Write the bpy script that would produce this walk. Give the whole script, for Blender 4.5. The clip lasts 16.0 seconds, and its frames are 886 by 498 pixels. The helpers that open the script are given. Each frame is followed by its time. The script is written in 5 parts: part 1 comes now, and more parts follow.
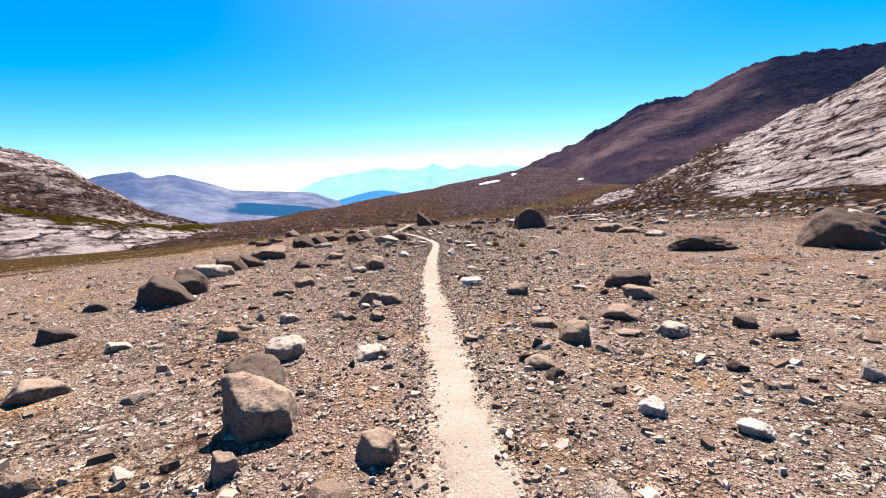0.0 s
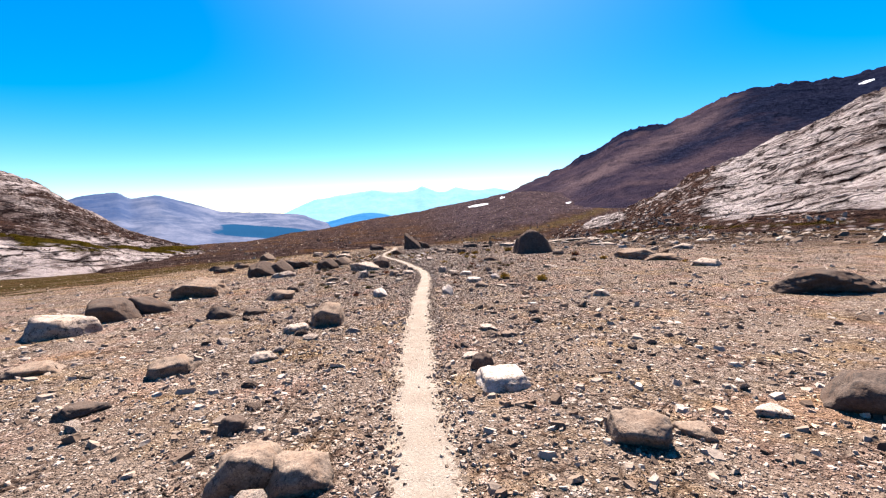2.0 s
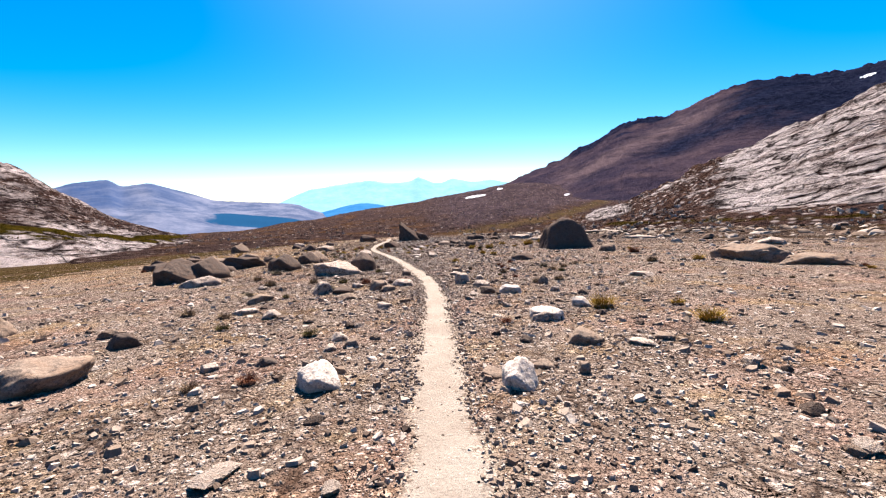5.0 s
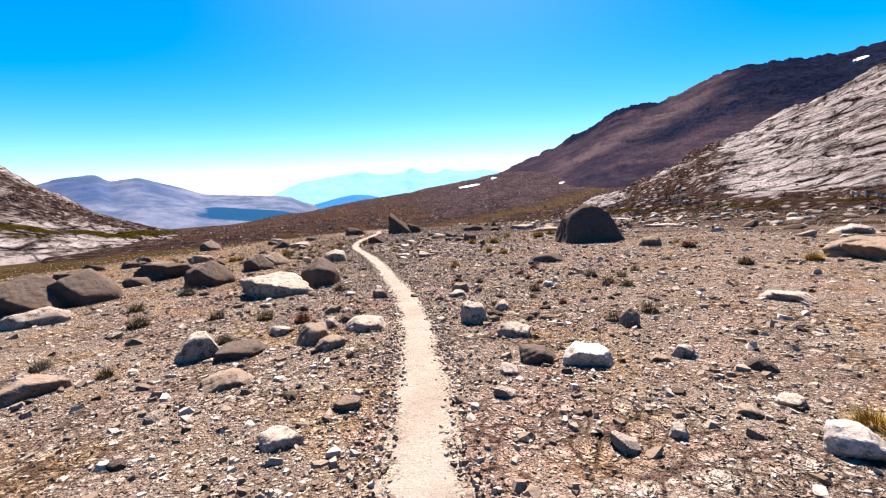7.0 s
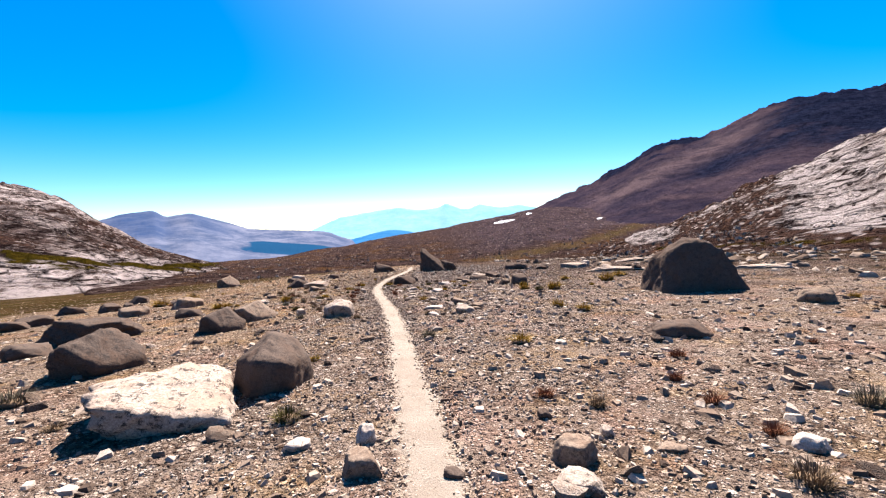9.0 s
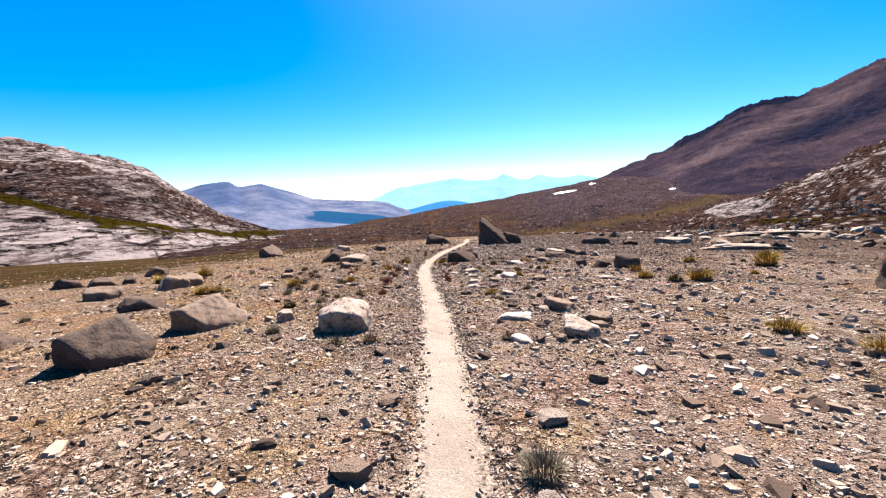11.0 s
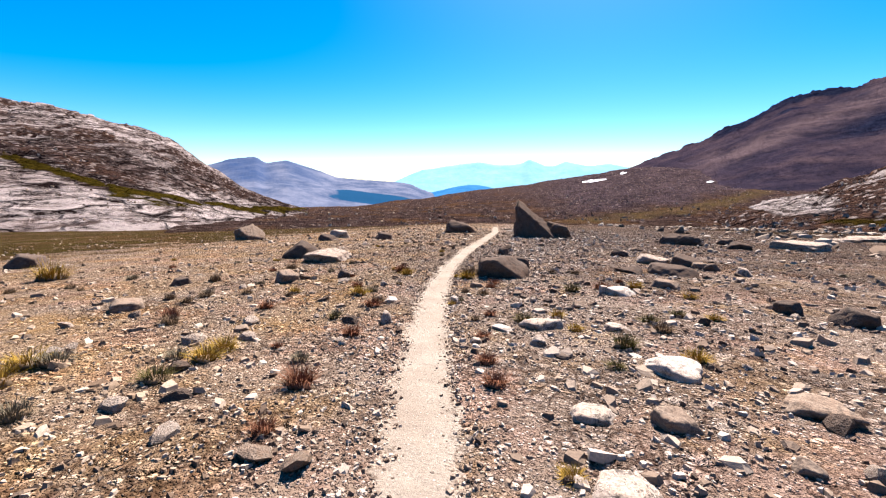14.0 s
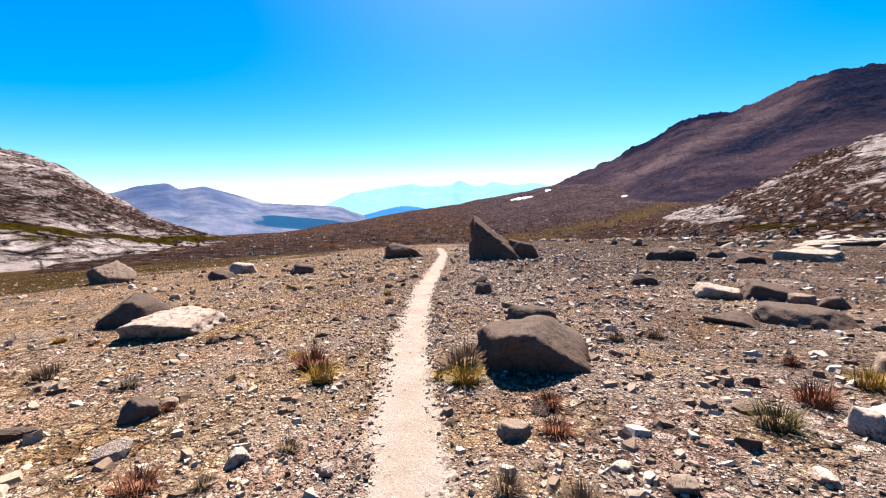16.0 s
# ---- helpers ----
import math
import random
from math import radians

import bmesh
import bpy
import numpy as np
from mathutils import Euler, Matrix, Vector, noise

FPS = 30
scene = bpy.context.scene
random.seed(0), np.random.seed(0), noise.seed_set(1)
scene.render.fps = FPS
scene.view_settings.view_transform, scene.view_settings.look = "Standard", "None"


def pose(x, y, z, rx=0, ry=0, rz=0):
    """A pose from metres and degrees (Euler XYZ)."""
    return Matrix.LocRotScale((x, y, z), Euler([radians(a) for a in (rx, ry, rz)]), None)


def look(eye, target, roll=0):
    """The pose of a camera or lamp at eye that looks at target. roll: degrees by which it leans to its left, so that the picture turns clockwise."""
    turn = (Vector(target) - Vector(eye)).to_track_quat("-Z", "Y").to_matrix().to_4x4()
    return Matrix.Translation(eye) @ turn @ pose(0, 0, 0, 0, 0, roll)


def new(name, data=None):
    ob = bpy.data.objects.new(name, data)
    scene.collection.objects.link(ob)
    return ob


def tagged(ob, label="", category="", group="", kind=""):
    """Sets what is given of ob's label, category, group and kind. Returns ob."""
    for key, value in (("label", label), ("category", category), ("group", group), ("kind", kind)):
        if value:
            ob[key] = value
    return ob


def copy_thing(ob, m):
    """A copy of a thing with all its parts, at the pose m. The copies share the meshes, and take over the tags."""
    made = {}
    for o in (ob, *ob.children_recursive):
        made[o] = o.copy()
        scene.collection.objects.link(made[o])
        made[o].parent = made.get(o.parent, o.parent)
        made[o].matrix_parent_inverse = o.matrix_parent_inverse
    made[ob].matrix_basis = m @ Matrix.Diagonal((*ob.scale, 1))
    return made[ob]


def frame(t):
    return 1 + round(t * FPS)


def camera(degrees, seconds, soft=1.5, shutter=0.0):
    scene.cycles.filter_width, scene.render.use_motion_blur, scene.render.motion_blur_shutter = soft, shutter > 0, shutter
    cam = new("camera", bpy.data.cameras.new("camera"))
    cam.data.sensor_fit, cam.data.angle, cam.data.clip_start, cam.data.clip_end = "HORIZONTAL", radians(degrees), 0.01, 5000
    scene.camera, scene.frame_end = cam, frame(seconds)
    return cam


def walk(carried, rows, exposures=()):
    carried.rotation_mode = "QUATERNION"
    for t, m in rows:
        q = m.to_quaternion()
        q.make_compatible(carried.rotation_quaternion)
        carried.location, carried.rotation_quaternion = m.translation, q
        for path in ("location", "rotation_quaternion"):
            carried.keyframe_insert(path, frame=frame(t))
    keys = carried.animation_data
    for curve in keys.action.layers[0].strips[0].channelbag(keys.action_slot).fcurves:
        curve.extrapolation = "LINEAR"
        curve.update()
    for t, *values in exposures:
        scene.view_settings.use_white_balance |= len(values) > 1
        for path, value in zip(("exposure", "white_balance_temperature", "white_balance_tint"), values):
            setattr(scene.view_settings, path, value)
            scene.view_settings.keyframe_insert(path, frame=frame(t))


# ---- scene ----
cam = camera(94.8, 16.0, 1.2)
PATH = [
    (0, (0.666, -1.353, 1.43), (0.771, 0.638, 1.264), -2.8),
    (0.5, (0.703, -0.386, 1.449), (0.883, 1.6, 1.292), -2.6),
    (1, (0.82, 0.679, 1.402), (1.0, 2.664, 1.248), -2.7),
    (1.5, (0.761, 1.888, 1.435), (0.895, 3.882, 1.361), -3.6),
    (2, (0.809, 3.017, 1.425), (0.975, 5.009, 1.367), -2.5),
    (2.5, (0.845, 4.229, 1.427), (0.986, 6.224, 1.419), -3.5),
    (3, (0.688, 5.48, 1.335), (0.789, 7.477, 1.376), -3.0),
    (5.3, (0.882, 10.581, 1.315), (1.089, 12.567, 1.207), -1.8),
    (5.5, (0.948, 11.007, 1.346), (1.167, 12.992, 1.247), -1.8),
    (6, (1.064, 12.131, 1.336), (1.294, 14.116, 1.248), -2.2),
    (6.5, (1.157, 13.245, 1.371), (1.376, 15.23, 1.259), -2.9),
    (7, (1.234, 14.362, 1.354), (1.444, 16.345, 1.205), -2.9),
    (7.5, (1.317, 15.532, 1.37), (1.453, 17.523, 1.245), -1.7),
    (8, (1.361, 16.595, 1.379), (1.421, 18.592, 1.296), -0.6),
    (8.5, (1.376, 17.767, 1.385), (1.415, 19.766, 1.337), -0.7),
    (9, (1.365, 18.901, 1.452), (1.418, 20.9, 1.483), -2.4),
    (9.5, (1.415, 20.049, 1.447), (1.407, 22.049, 1.474), -1.7),
    (9.7, (1.39, 20.531, 1.438), (1.314, 22.529, 1.425), -2.0),
    (11.8, (0.75, 26.114, 1.39), (0.467, 28.091, 1.283), -1.2),
    (12, (0.715, 26.632, 1.417), (0.41, 28.606, 1.317), -1.2),
    (12.5, (0.538, 27.872, 1.422), (0.23, 29.845, 1.316), -1.5),
    (13, (0.397, 28.959, 1.401), (0.11, 30.935, 1.284), -1.2),
    (13.5, (0.221, 30.222, 1.409), (-0.077, 32.192, 1.228), 0.9),
    (14, (-0.039, 31.431, 1.433), (-0.363, 33.397, 1.253), 1.0),
    (14.5, (-0.396, 32.623, 1.533), (-0.684, 34.601, 1.488), -1.2),
    (15, (-0.72, 33.803, 1.544), (-0.886, 35.796, 1.549), -0.9),
    (15.5, (-1.007, 35.169, 1.469), (-1.078, 37.167, 1.427), -1.3),
    (16, (-1.119, 36.499, 1.392), (-1.127, 38.497, 1.313), -1.4),
]
walk(cam, [(t, look(e, g, r)) for t, e, g, r in PATH], [(0, 2.19)])
# ---- light ----
SUN_AZ, SUN_EL = 9.0, 54.0
sun_way = Vector((math.sin(radians(SUN_AZ)) * math.cos(radians(SUN_EL)),
                  math.cos(radians(SUN_AZ)) * math.cos(radians(SUN_EL)), math.sin(radians(SUN_EL))))
sun_data = bpy.data.lights.new("sun", "SUN")
sun_data.energy, sun_data.angle, sun_data.color = 5.0, radians(0.53), (1.0, 0.91, 0.845)
sun = new("sun", sun_data)
sun.matrix_world = look(sun_way * 80, (0, 0, 0))

world = bpy.data.worlds.new("sky")
scene.world = world
world.use_nodes = True
wn, wl = world.node_tree.nodes, world.node_tree.links
sky = wn.new("ShaderNodeTexSky")
sky.sky_type, sky.sun_disc = "NISHITA", False
sky.sun_elevation, sky.sun_rotation = radians(SUN_EL), radians(SUN_AZ)
sky.altitude, sky.air_density, sky.dust_density, sky.ozone_density = 2200, 1.0, 3.2, 3.0
vivid = wn.new("ShaderNodeHueSaturation")
vivid.inputs["Saturation"].default_value = 1.6
vivid.inputs["Hue"].default_value = 0.501
dirs = wn.new("ShaderNodeTexCoord")
level = wn.new("ShaderNodeMapping")  # the plain dips ahead by some degrees against the true horizon
level.inputs["Rotation"].default_value = (radians(-4.5), 0, 0)
wl.new(dirs.outputs["Generated"], level.inputs["Vector"])
wl.new(level.outputs[0], sky.inputs["Vector"])
wl.new(sky.outputs[0], vivid.inputs["Color"])
wl.new(vivid.outputs[0], wn["Background"].inputs["Color"])
wn["Background"].inputs["Strength"].default_value = 0.05


# ---- materials ----
TONE_SCALE = 0.8  # scales every colour down, so shade comes out deeper under the raised exposure


class Nodes:
    """A short way to write node materials."""

    def __init__(self, name):
        self.mat = bpy.data.materials.new(name)
        self.mat.use_nodes = True
        self.tree = self.mat.node_tree
        self.bsdf = self.tree.nodes["Principled BSDF"]
        self.bsdf.inputs["Specular IOR Level"].default_value = 0.0
        self.where = self.tree.nodes.new("ShaderNodeNewGeometry").outputs["Position"]

    def put(self, socket, value):
        if hasattr(value, "is_linked"):
            self.tree.links.new(value, socket)
        elif isinstance(value, tuple) and len(value) == 3 and socket.type == "RGBA":
            socket.default_value = (*value, 1)
        else:
            socket.default_value = value

    def noise(self, scale, detail=4, rough=0.6, vec=None, distort=0.0):
        n = self.tree.nodes.new("ShaderNodeTexNoise")
        self.put(n.inputs["Vector"], self.where if vec is None else vec)
        n.inputs["Scale"].default_value, n.inputs["Detail"].default_value = scale, detail
        n.inputs["Roughness"].default_value, n.inputs["Distortion"].default_value = rough, distort
        return n.outputs["Fac"]

    def swirl(self, scale):
        n = self.tree.nodes.new("ShaderNodeTexNoise")
        self.put(n.inputs["Vector"], self.where)
        n.inputs["Scale"].default_value, n.inputs["Detail"].default_value = scale, 4
        return n.outputs["Color"]

    def cells(self, scale, feature="F1", vec=None, out="Distance", rand=1.0):
        n = self.tree.nodes.new("ShaderNodeTexVoronoi")
        n.feature = feature
        self.put(n.inputs["Vector"], self.where if vec is None else vec)
        n.inputs["Scale"].default_value, n.inputs["Randomness"].default_value = scale, rand
        return n.outputs[out]

    def ramp(self, fac, *stops):
        n = self.tree.nodes.new("ShaderNodeValToRGB")
        self.put(n.inputs["Fac"], fac)
        e = n.color_ramp.elements
        while len(e) < len(stops):
            e.new(0.5)
        for el, (p, c) in zip(e, stops):
            el.position = p
            el.color = (c, c, c, 1) if isinstance(c, (int, float)) else (*c, 1)
        return n.outputs["Color"]

    def mix(self, fac, a, b, mode="MIX"):
        n = self.tree.nodes.new("ShaderNodeMix")
        n.data_type, n.blend_type = "RGBA", mode
        self.put(n.inputs[0], fac)
        self.put(n.inputs[6], a)
        self.put(n.inputs[7], b)
        return n.outputs[2]

    def math(self, op, a, b=0.0):
        n = self.tree.nodes.new("ShaderNodeMath")
        n.operation = op
        self.put(n.inputs[0], a)
        self.put(n.inputs[1], b)
        return n.outputs[0]

    def scaled(self, v, turn=(0, 0, 0), scale=(1, 1, 1)):
        """Turned first, then stretched."""
        for key, value in (("Rotation", (0, 0, turn[2])), ("Rotation", (turn[0], turn[1], 0)), ("Scale", scale)):
            n = self.tree.nodes.new("ShaderNodeMapping")
            self.put(n.inputs["Vector"], v)
            n.inputs[key].default_value = value
            v = n.outputs[0]
        return v

    def attr(self, name):
        n = self.tree.nodes.new("ShaderNodeAttribute")
        n.attribute_name = name
        return n.outputs["Fac"]

    def ochre(self):
        """The yellower soil that lies beside the later part of the path."""
        n = self.tree.nodes.new("ShaderNodeSeparateXYZ")
        self.put(n.inputs[0], self.where)
        side = self.ramp(self.math("MULTIPLY", n.outputs["X"], -0.1), (0.02, 0), (0.30, 1))
        along = self.ramp(self.math("MULTIPLY", n.outputs["Y"], 0.02), (0.42, 0), (0.60, 1))
        return self.math("MULTIPLY", self.math("MULTIPLY", side, along), self.ramp(self.noise(0.5, 4, 0.7), (0.38, 0.2), (0.6, 1)))

    def local(self):
        return self.tree.nodes.new("ShaderNodeTexCoord").outputs["Object"]

    def random(self):
        return self.tree.nodes.new("ShaderNodeObjectInfo").outputs["Random"]

    def island(self):
        return self.tree.nodes.new("ShaderNodeNewGeometry").outputs["Random Per Island"]

    def bump(self, height, strength, distance=0.02, normal=None):
        n = self.tree.nodes.new("ShaderNodeBump")
        n.inputs["Strength"].default_value, n.inputs["Distance"].default_value = strength, distance
        self.put(n.inputs["Height"], height)
        if normal is not None:
            self.put(n.inputs["Normal"], normal)
        return n.outputs[0]

    def done(self, colour, roughness=0.9, normal=None):
        self.put(self.bsdf.inputs["Base Color"], self.mix(1.0, colour, (TONE_SCALE,) * 3, "MULTIPLY"))
        self.put(self.bsdf.inputs["Roughness"], roughness)
        if normal is not None:
            self.put(self.bsdf.inputs["Normal"], normal)
        return self.mat


def ground_material():
    m = Nodes("stony_soil")
    patch = m.noise(0.35, 5, 0.6)
    fine = m.noise(38, 5, 0.7)
    soil = m.mix(m.ramp(patch, (0.35, 0), (0.65, 1)), (0.207, 0.157, 0.121), (0.285, 0.224, 0.177))
    soil = m.mix(m.ramp(fine, (0.3, 0), (0.75, 1)), m.mix(1.0, soil, (0.50, 0.46, 0.45), "MULTIPLY"), soil)
    # stone chips of two sizes, each with a tint of its own
    warp = m.mix(0.06, m.where, m.tree.nodes.new("ShaderNodeTexNoise").outputs["Color"], "ADD")
    big = m.cells(11, "F1", warp)
    bigc = m.cells(11, "F1", warp, "Color")
    small = m.cells(30, "F1", warp)
    smallc = m.cells(30, "F1", warp, "Color")
    tint = lambda c: m.ramp(c, (0.0, (0.050, 0.034, 0.027)), (0.25, (0.165, 0.113, 0.086)), (0.5, (0.310, 0.232, 0.187)), (0.85, (0.50, 0.41, 0.345)))
    chips = m.mix(m.ramp(small, (0.34, 1), (0.46, 0)), soil, tint(smallc))
    grit = m.cells(75, "F1", warp)
    chips = m.mix(m.ramp(grit, (0.36, 0.8), (0.46, 0)), chips, m.mix(0.35, chips, tint(m.cells(75, "F1", warp, "Color"))))
    gaps = m.ramp(m.cells(30, "DISTANCE_TO_EDGE", warp), (0.02, 0.75), (0.09, 0))
    chips = m.mix(m.math("MULTIPLY", gaps, m.ramp(m.noise(1.1, 4, 0.7), (0.40, 0.15), (0.55, 1))), chips, (0.055, 0.036, 0.028))
    has = m.math("GREATER_THAN", m.noise(2.2, 3, 0.6), 0.48)
    chips = m.mix(m.math("MULTIPLY", m.ramp(big, (0.33, 1), (0.42, 0)), has), chips, tint(bigc))
    rough = m.noise(0.7, 5, 0.7, m.scaled(m.where, (0, 0, 0.4), (1, 1, 1)))
    lump = m.cells(5, "F1", warp)
    edge = m.ramp(m.cells(5, "DISTANCE_TO_EDGE", warp), (0.02, 0.85), (0.10, 0))
    broken = m.ramp(rough, (0.44, 0), (0.56, 1))
    chips = m.mix(m.math("MULTIPLY", m.ramp(lump, (0.30, 0.55), (0.40, 0)), broken), chips, tint(m.cells(5, "F1", warp, "Color")))
    chips = m.mix(m.math("MULTIPLY", edge, broken), chips, (0.045, 0.029, 0.022))
    # rose, ochre and olive casts in patches
    chips = m.mix(m.ramp(m.noise(0.8, 5, 0.7), (0.50, 0), (0.64, 0.75)), chips, m.mix(1.0, chips, (1.10, 0.96, 0.68), "MULTIPLY"))
    chips = m.mix(m.ramp(m.noise(0.55, 4, 0.7, m.scaled(m.where, (0, 0, 0.9), (1.3, 1, 1))), (0.50, 0), (0.62, 0.8)), chips, m.mix(1.0, chips, (1.12, 0.98, 0.97), "MULTIPLY"))
    chips = m.mix(m.ramp(m.noise(1.7, 6, 0.8), (0.55, 0), (0.66, 0.5)), chips, (0.135, 0.080, 0.055))
    chips = m.mix(m.math("MULTIPLY", m.ochre(), 0.6), chips, m.mix(1.0, chips, (1.12, 0.95, 0.62), "MULTIPLY"))
    # sand of the path and its trodden edge
    sand = m.mix(m.ramp(fine, (0.35, 0), (0.7, 1)), (0.220, 0.170, 0.128), (0.305, 0.246, 0.194))
    near = m.mix(m.ramp(m.math("ADD", m.attr("trail"), m.math("MULTIPLY", m.noise(7, 3), 0.35)), (0.62, 0), (0.92, 1)), chips, sand)
    # dry turf and heath
    turf = m.mix(m.ramp(m.noise(3.5, 6, 0.8), (0.40, 0), (0.60, 1)), (0.014, 0.0105, 0.0018), (0.054, 0.038, 0.007))
    rusty = m.mix(m.ramp(m.noise(2.6, 6, 0.8), (0.40, 0), (0.60, 1)), (0.030, 0.015, 0.005), (0.080, 0.047, 0.020))
    turf = m.mix(m.ramp(m.noise(0.14, 7, 0.8), (0.46, 0), (0.53, 1)), turf, rusty)
    turf = m.mix(m.ramp(m.noise(0.4, 6, 0.85), (0.42, 0.8), (0.50, 0)), turf, (0.022, 0.015, 0.005))
    near = m.mix(m.ramp(m.math("ADD", m.attr("turf"), m.math("SUBTRACT", m.math("ADD", m.math("MULTIPLY", m.noise(0.9, 6, 0.75), 0.6), m.math("MULTIPLY", m.noise(0.13, 4, 0.6), 0.8)), 0.6)), (0.54, 0), (0.74, 0.92)), near, turf)
    turf = m.mix(m.attr("sedge"), turf, m.mix(m.ramp(m.noise(0.5, 6, 0.8), (0.40, 0), (0.62, 1)), (0.007, 0.0058, 0.0010), (0.034, 0.0265, 0.0045)))
    heath = m.mix(m.ramp(m.noise(0.11, 7, 0.85), (0.42, 0), (0.60, 1)), (0.009, 0.0056, 0.0058), (0.045, 0.0275, 0.0255))
    heath = m.mix(m.ramp(m.noise(0.035, 6, 0.75), (0.52, 0), (0.58, 0.85)), heath, (0.062, 0.029, 0.010))
    grey = m.mix(m.ramp(m.noise(0.06, 8, 0.85), (0.42, 0), (0.60, 1)), (0.012, 0.0098, 0.0155), (0.064, 0.045, 0.052))
    heath = m.mix(m.attr("high"), heath, grey)
    heath = m.mix(m.ramp(m.noise(0.30, 6, 0.85), (0.50, 0), (0.58, 0.8)), heath, (0.072, 0.046, 0.038))
    heath = m.mix(m.ramp(m.noise(0.22, 6, 0.85, m.scaled(m.where, (0, 0, 1.1), (1, 1, 1))), (0.40, 0.85), (0.47, 0)), heath, (0.0075, 0.0045, 0.0045))
    heath = m.mix(m.ramp(m.noise(1.3, 5, 0.8), (0.55, 0), (0.66, 0.8)), heath, (0.085, 0.056, 0.045))
    heath = m.mix(m.ramp(m.cells(0.2), (0.10, 1), (0.2, 0)), heath, (0.20, 0.155, 0.135))
    col = m.mix(m.attr("heath"), near, heath)
    stones = m.math("ADD", m.math("MULTIPLY", m.ramp(big, (0.1, 1), (0.45, 0)), has), m.math("MULTIPLY", m.ramp(small, (0.1, 0.5), (0.5, 0)), 1.0))
    flat = m.math("SUBTRACT", 1.0, m.math("MULTIPLY", m.attr("trail"), 0.8))
    n1 = m.bump(m.math("MULTIPLY", m.math("ADD", stones, m.math("MULTIPLY", m.ramp(grit, (0.1, 0.3), (0.5, 0)), 1.0)), flat), 1.0, 0.07, m.bump(m.math("MULTIPLY", m.math("MULTIPLY", m.ramp(lump, (0.05, 1), (0.5, 0)), broken), flat), 0.8, 0.16))
    n2 = m.bump(fine, 0.5, 0.012, n1)
    n3 = m.bump(m.math("MULTIPLY", m.noise(2.2, 5, 0.7), flat), 0.35, 0.12, n2)
    n3 = m.bump(m.math("MULTIPLY", m.noise(0.25, 7, 0.8), m.attr("heath")), 0.7, 2.2, n3)
    return m.done(col, 0.92, n3)


def granite_material(name, tone, warm=0.0, lichen=0.25):
    """Weathered granite: speckle, stains, rust and dark lichen."""
    m = Nodes(name)
    v = m.local()
    r, g, b = tone
    grain = m.noise(55, 4, 0.75, v)
    stain = m.noise(3.1, 6, 0.65, v, 0.4)
    body = m.mix(m.ramp(grain, (0.32, 0), (0.7, 1)), (r * 0.45, g * 0.43, b * 0.42), (r * 1.25, g * 1.24, b * 1.22))
    body = m.mix(m.ramp(stain, (0.42, 0), (0.68, 0.75)), body, (r * 0.72 + warm * 0.1, g * 0.60 + warm * 0.03, b * 0.52))
    spots = m.math("MULTIPLY", m.ramp(m.noise(9, 7, 0.85, v), (0.53, 0), (0.58, 1)), lichen * 2.5)
    vein = m.cells(2.3, "DISTANCE_TO_EDGE", m.mix(0.25, v, m.tree.nodes.new("ShaderNodeTexNoise").outputs["Color"], "ADD"))
    body = m.mix(m.math("MULTIPLY", m.ramp(vein, (0.002, 0.6), (0.010, 0)), m.math("GREATER_THAN", stain, 0.54)), body, (0.05, 0.04, 0.035))
    body = m.mix(m.math("MINIMUM", spots, 0.85), body, (0.0373, 0.0342, 0.0323))
    body = m.mix(m.math("MULTIPLY", m.random(), 0.18), body, (0.17, 0.125, 0.10))
    n1 = m.bump(m.math("ADD", m.noise(9, 4, 0.55, v), m.math("MULTIPLY", m.ramp(vein, (0, 0), (0.012, 1)), 0.10)), 0.8, 0.035)
    n2 = m.bump(grain, 0.4, 0.004, n1)
    return m.done(body, 0.85, n2)


def gravel_material():
    m = Nodes("loose_stones")
    pick = m.ramp(m.island(), (0.0, (0.050, 0.036, 0.029)), (0.12, (0.150, 0.105, 0.077)), (0.36, (0.235, 0.172, 0.128)), (0.62, (0.365, 0.284, 0.221)), (0.90, (0.50, 0.415, 0.340)))
    grain = m.noise(60, 4, 0.7)
    col = m.mix(m.ramp(grain, (0.3, 0.45), (0.7, 0)), pick, (0.0435, 0.0323, 0.028))
    col = m.mix(m.math("MULTIPLY", m.ochre(), 0.4), col, m.mix(1.0, col, (1.10, 0.94, 0.66), "MULTIPLY"))
    return m.done(col, 0.9, m.bump(m.noise(30, 4, 0.7), 0.5, 0.012))


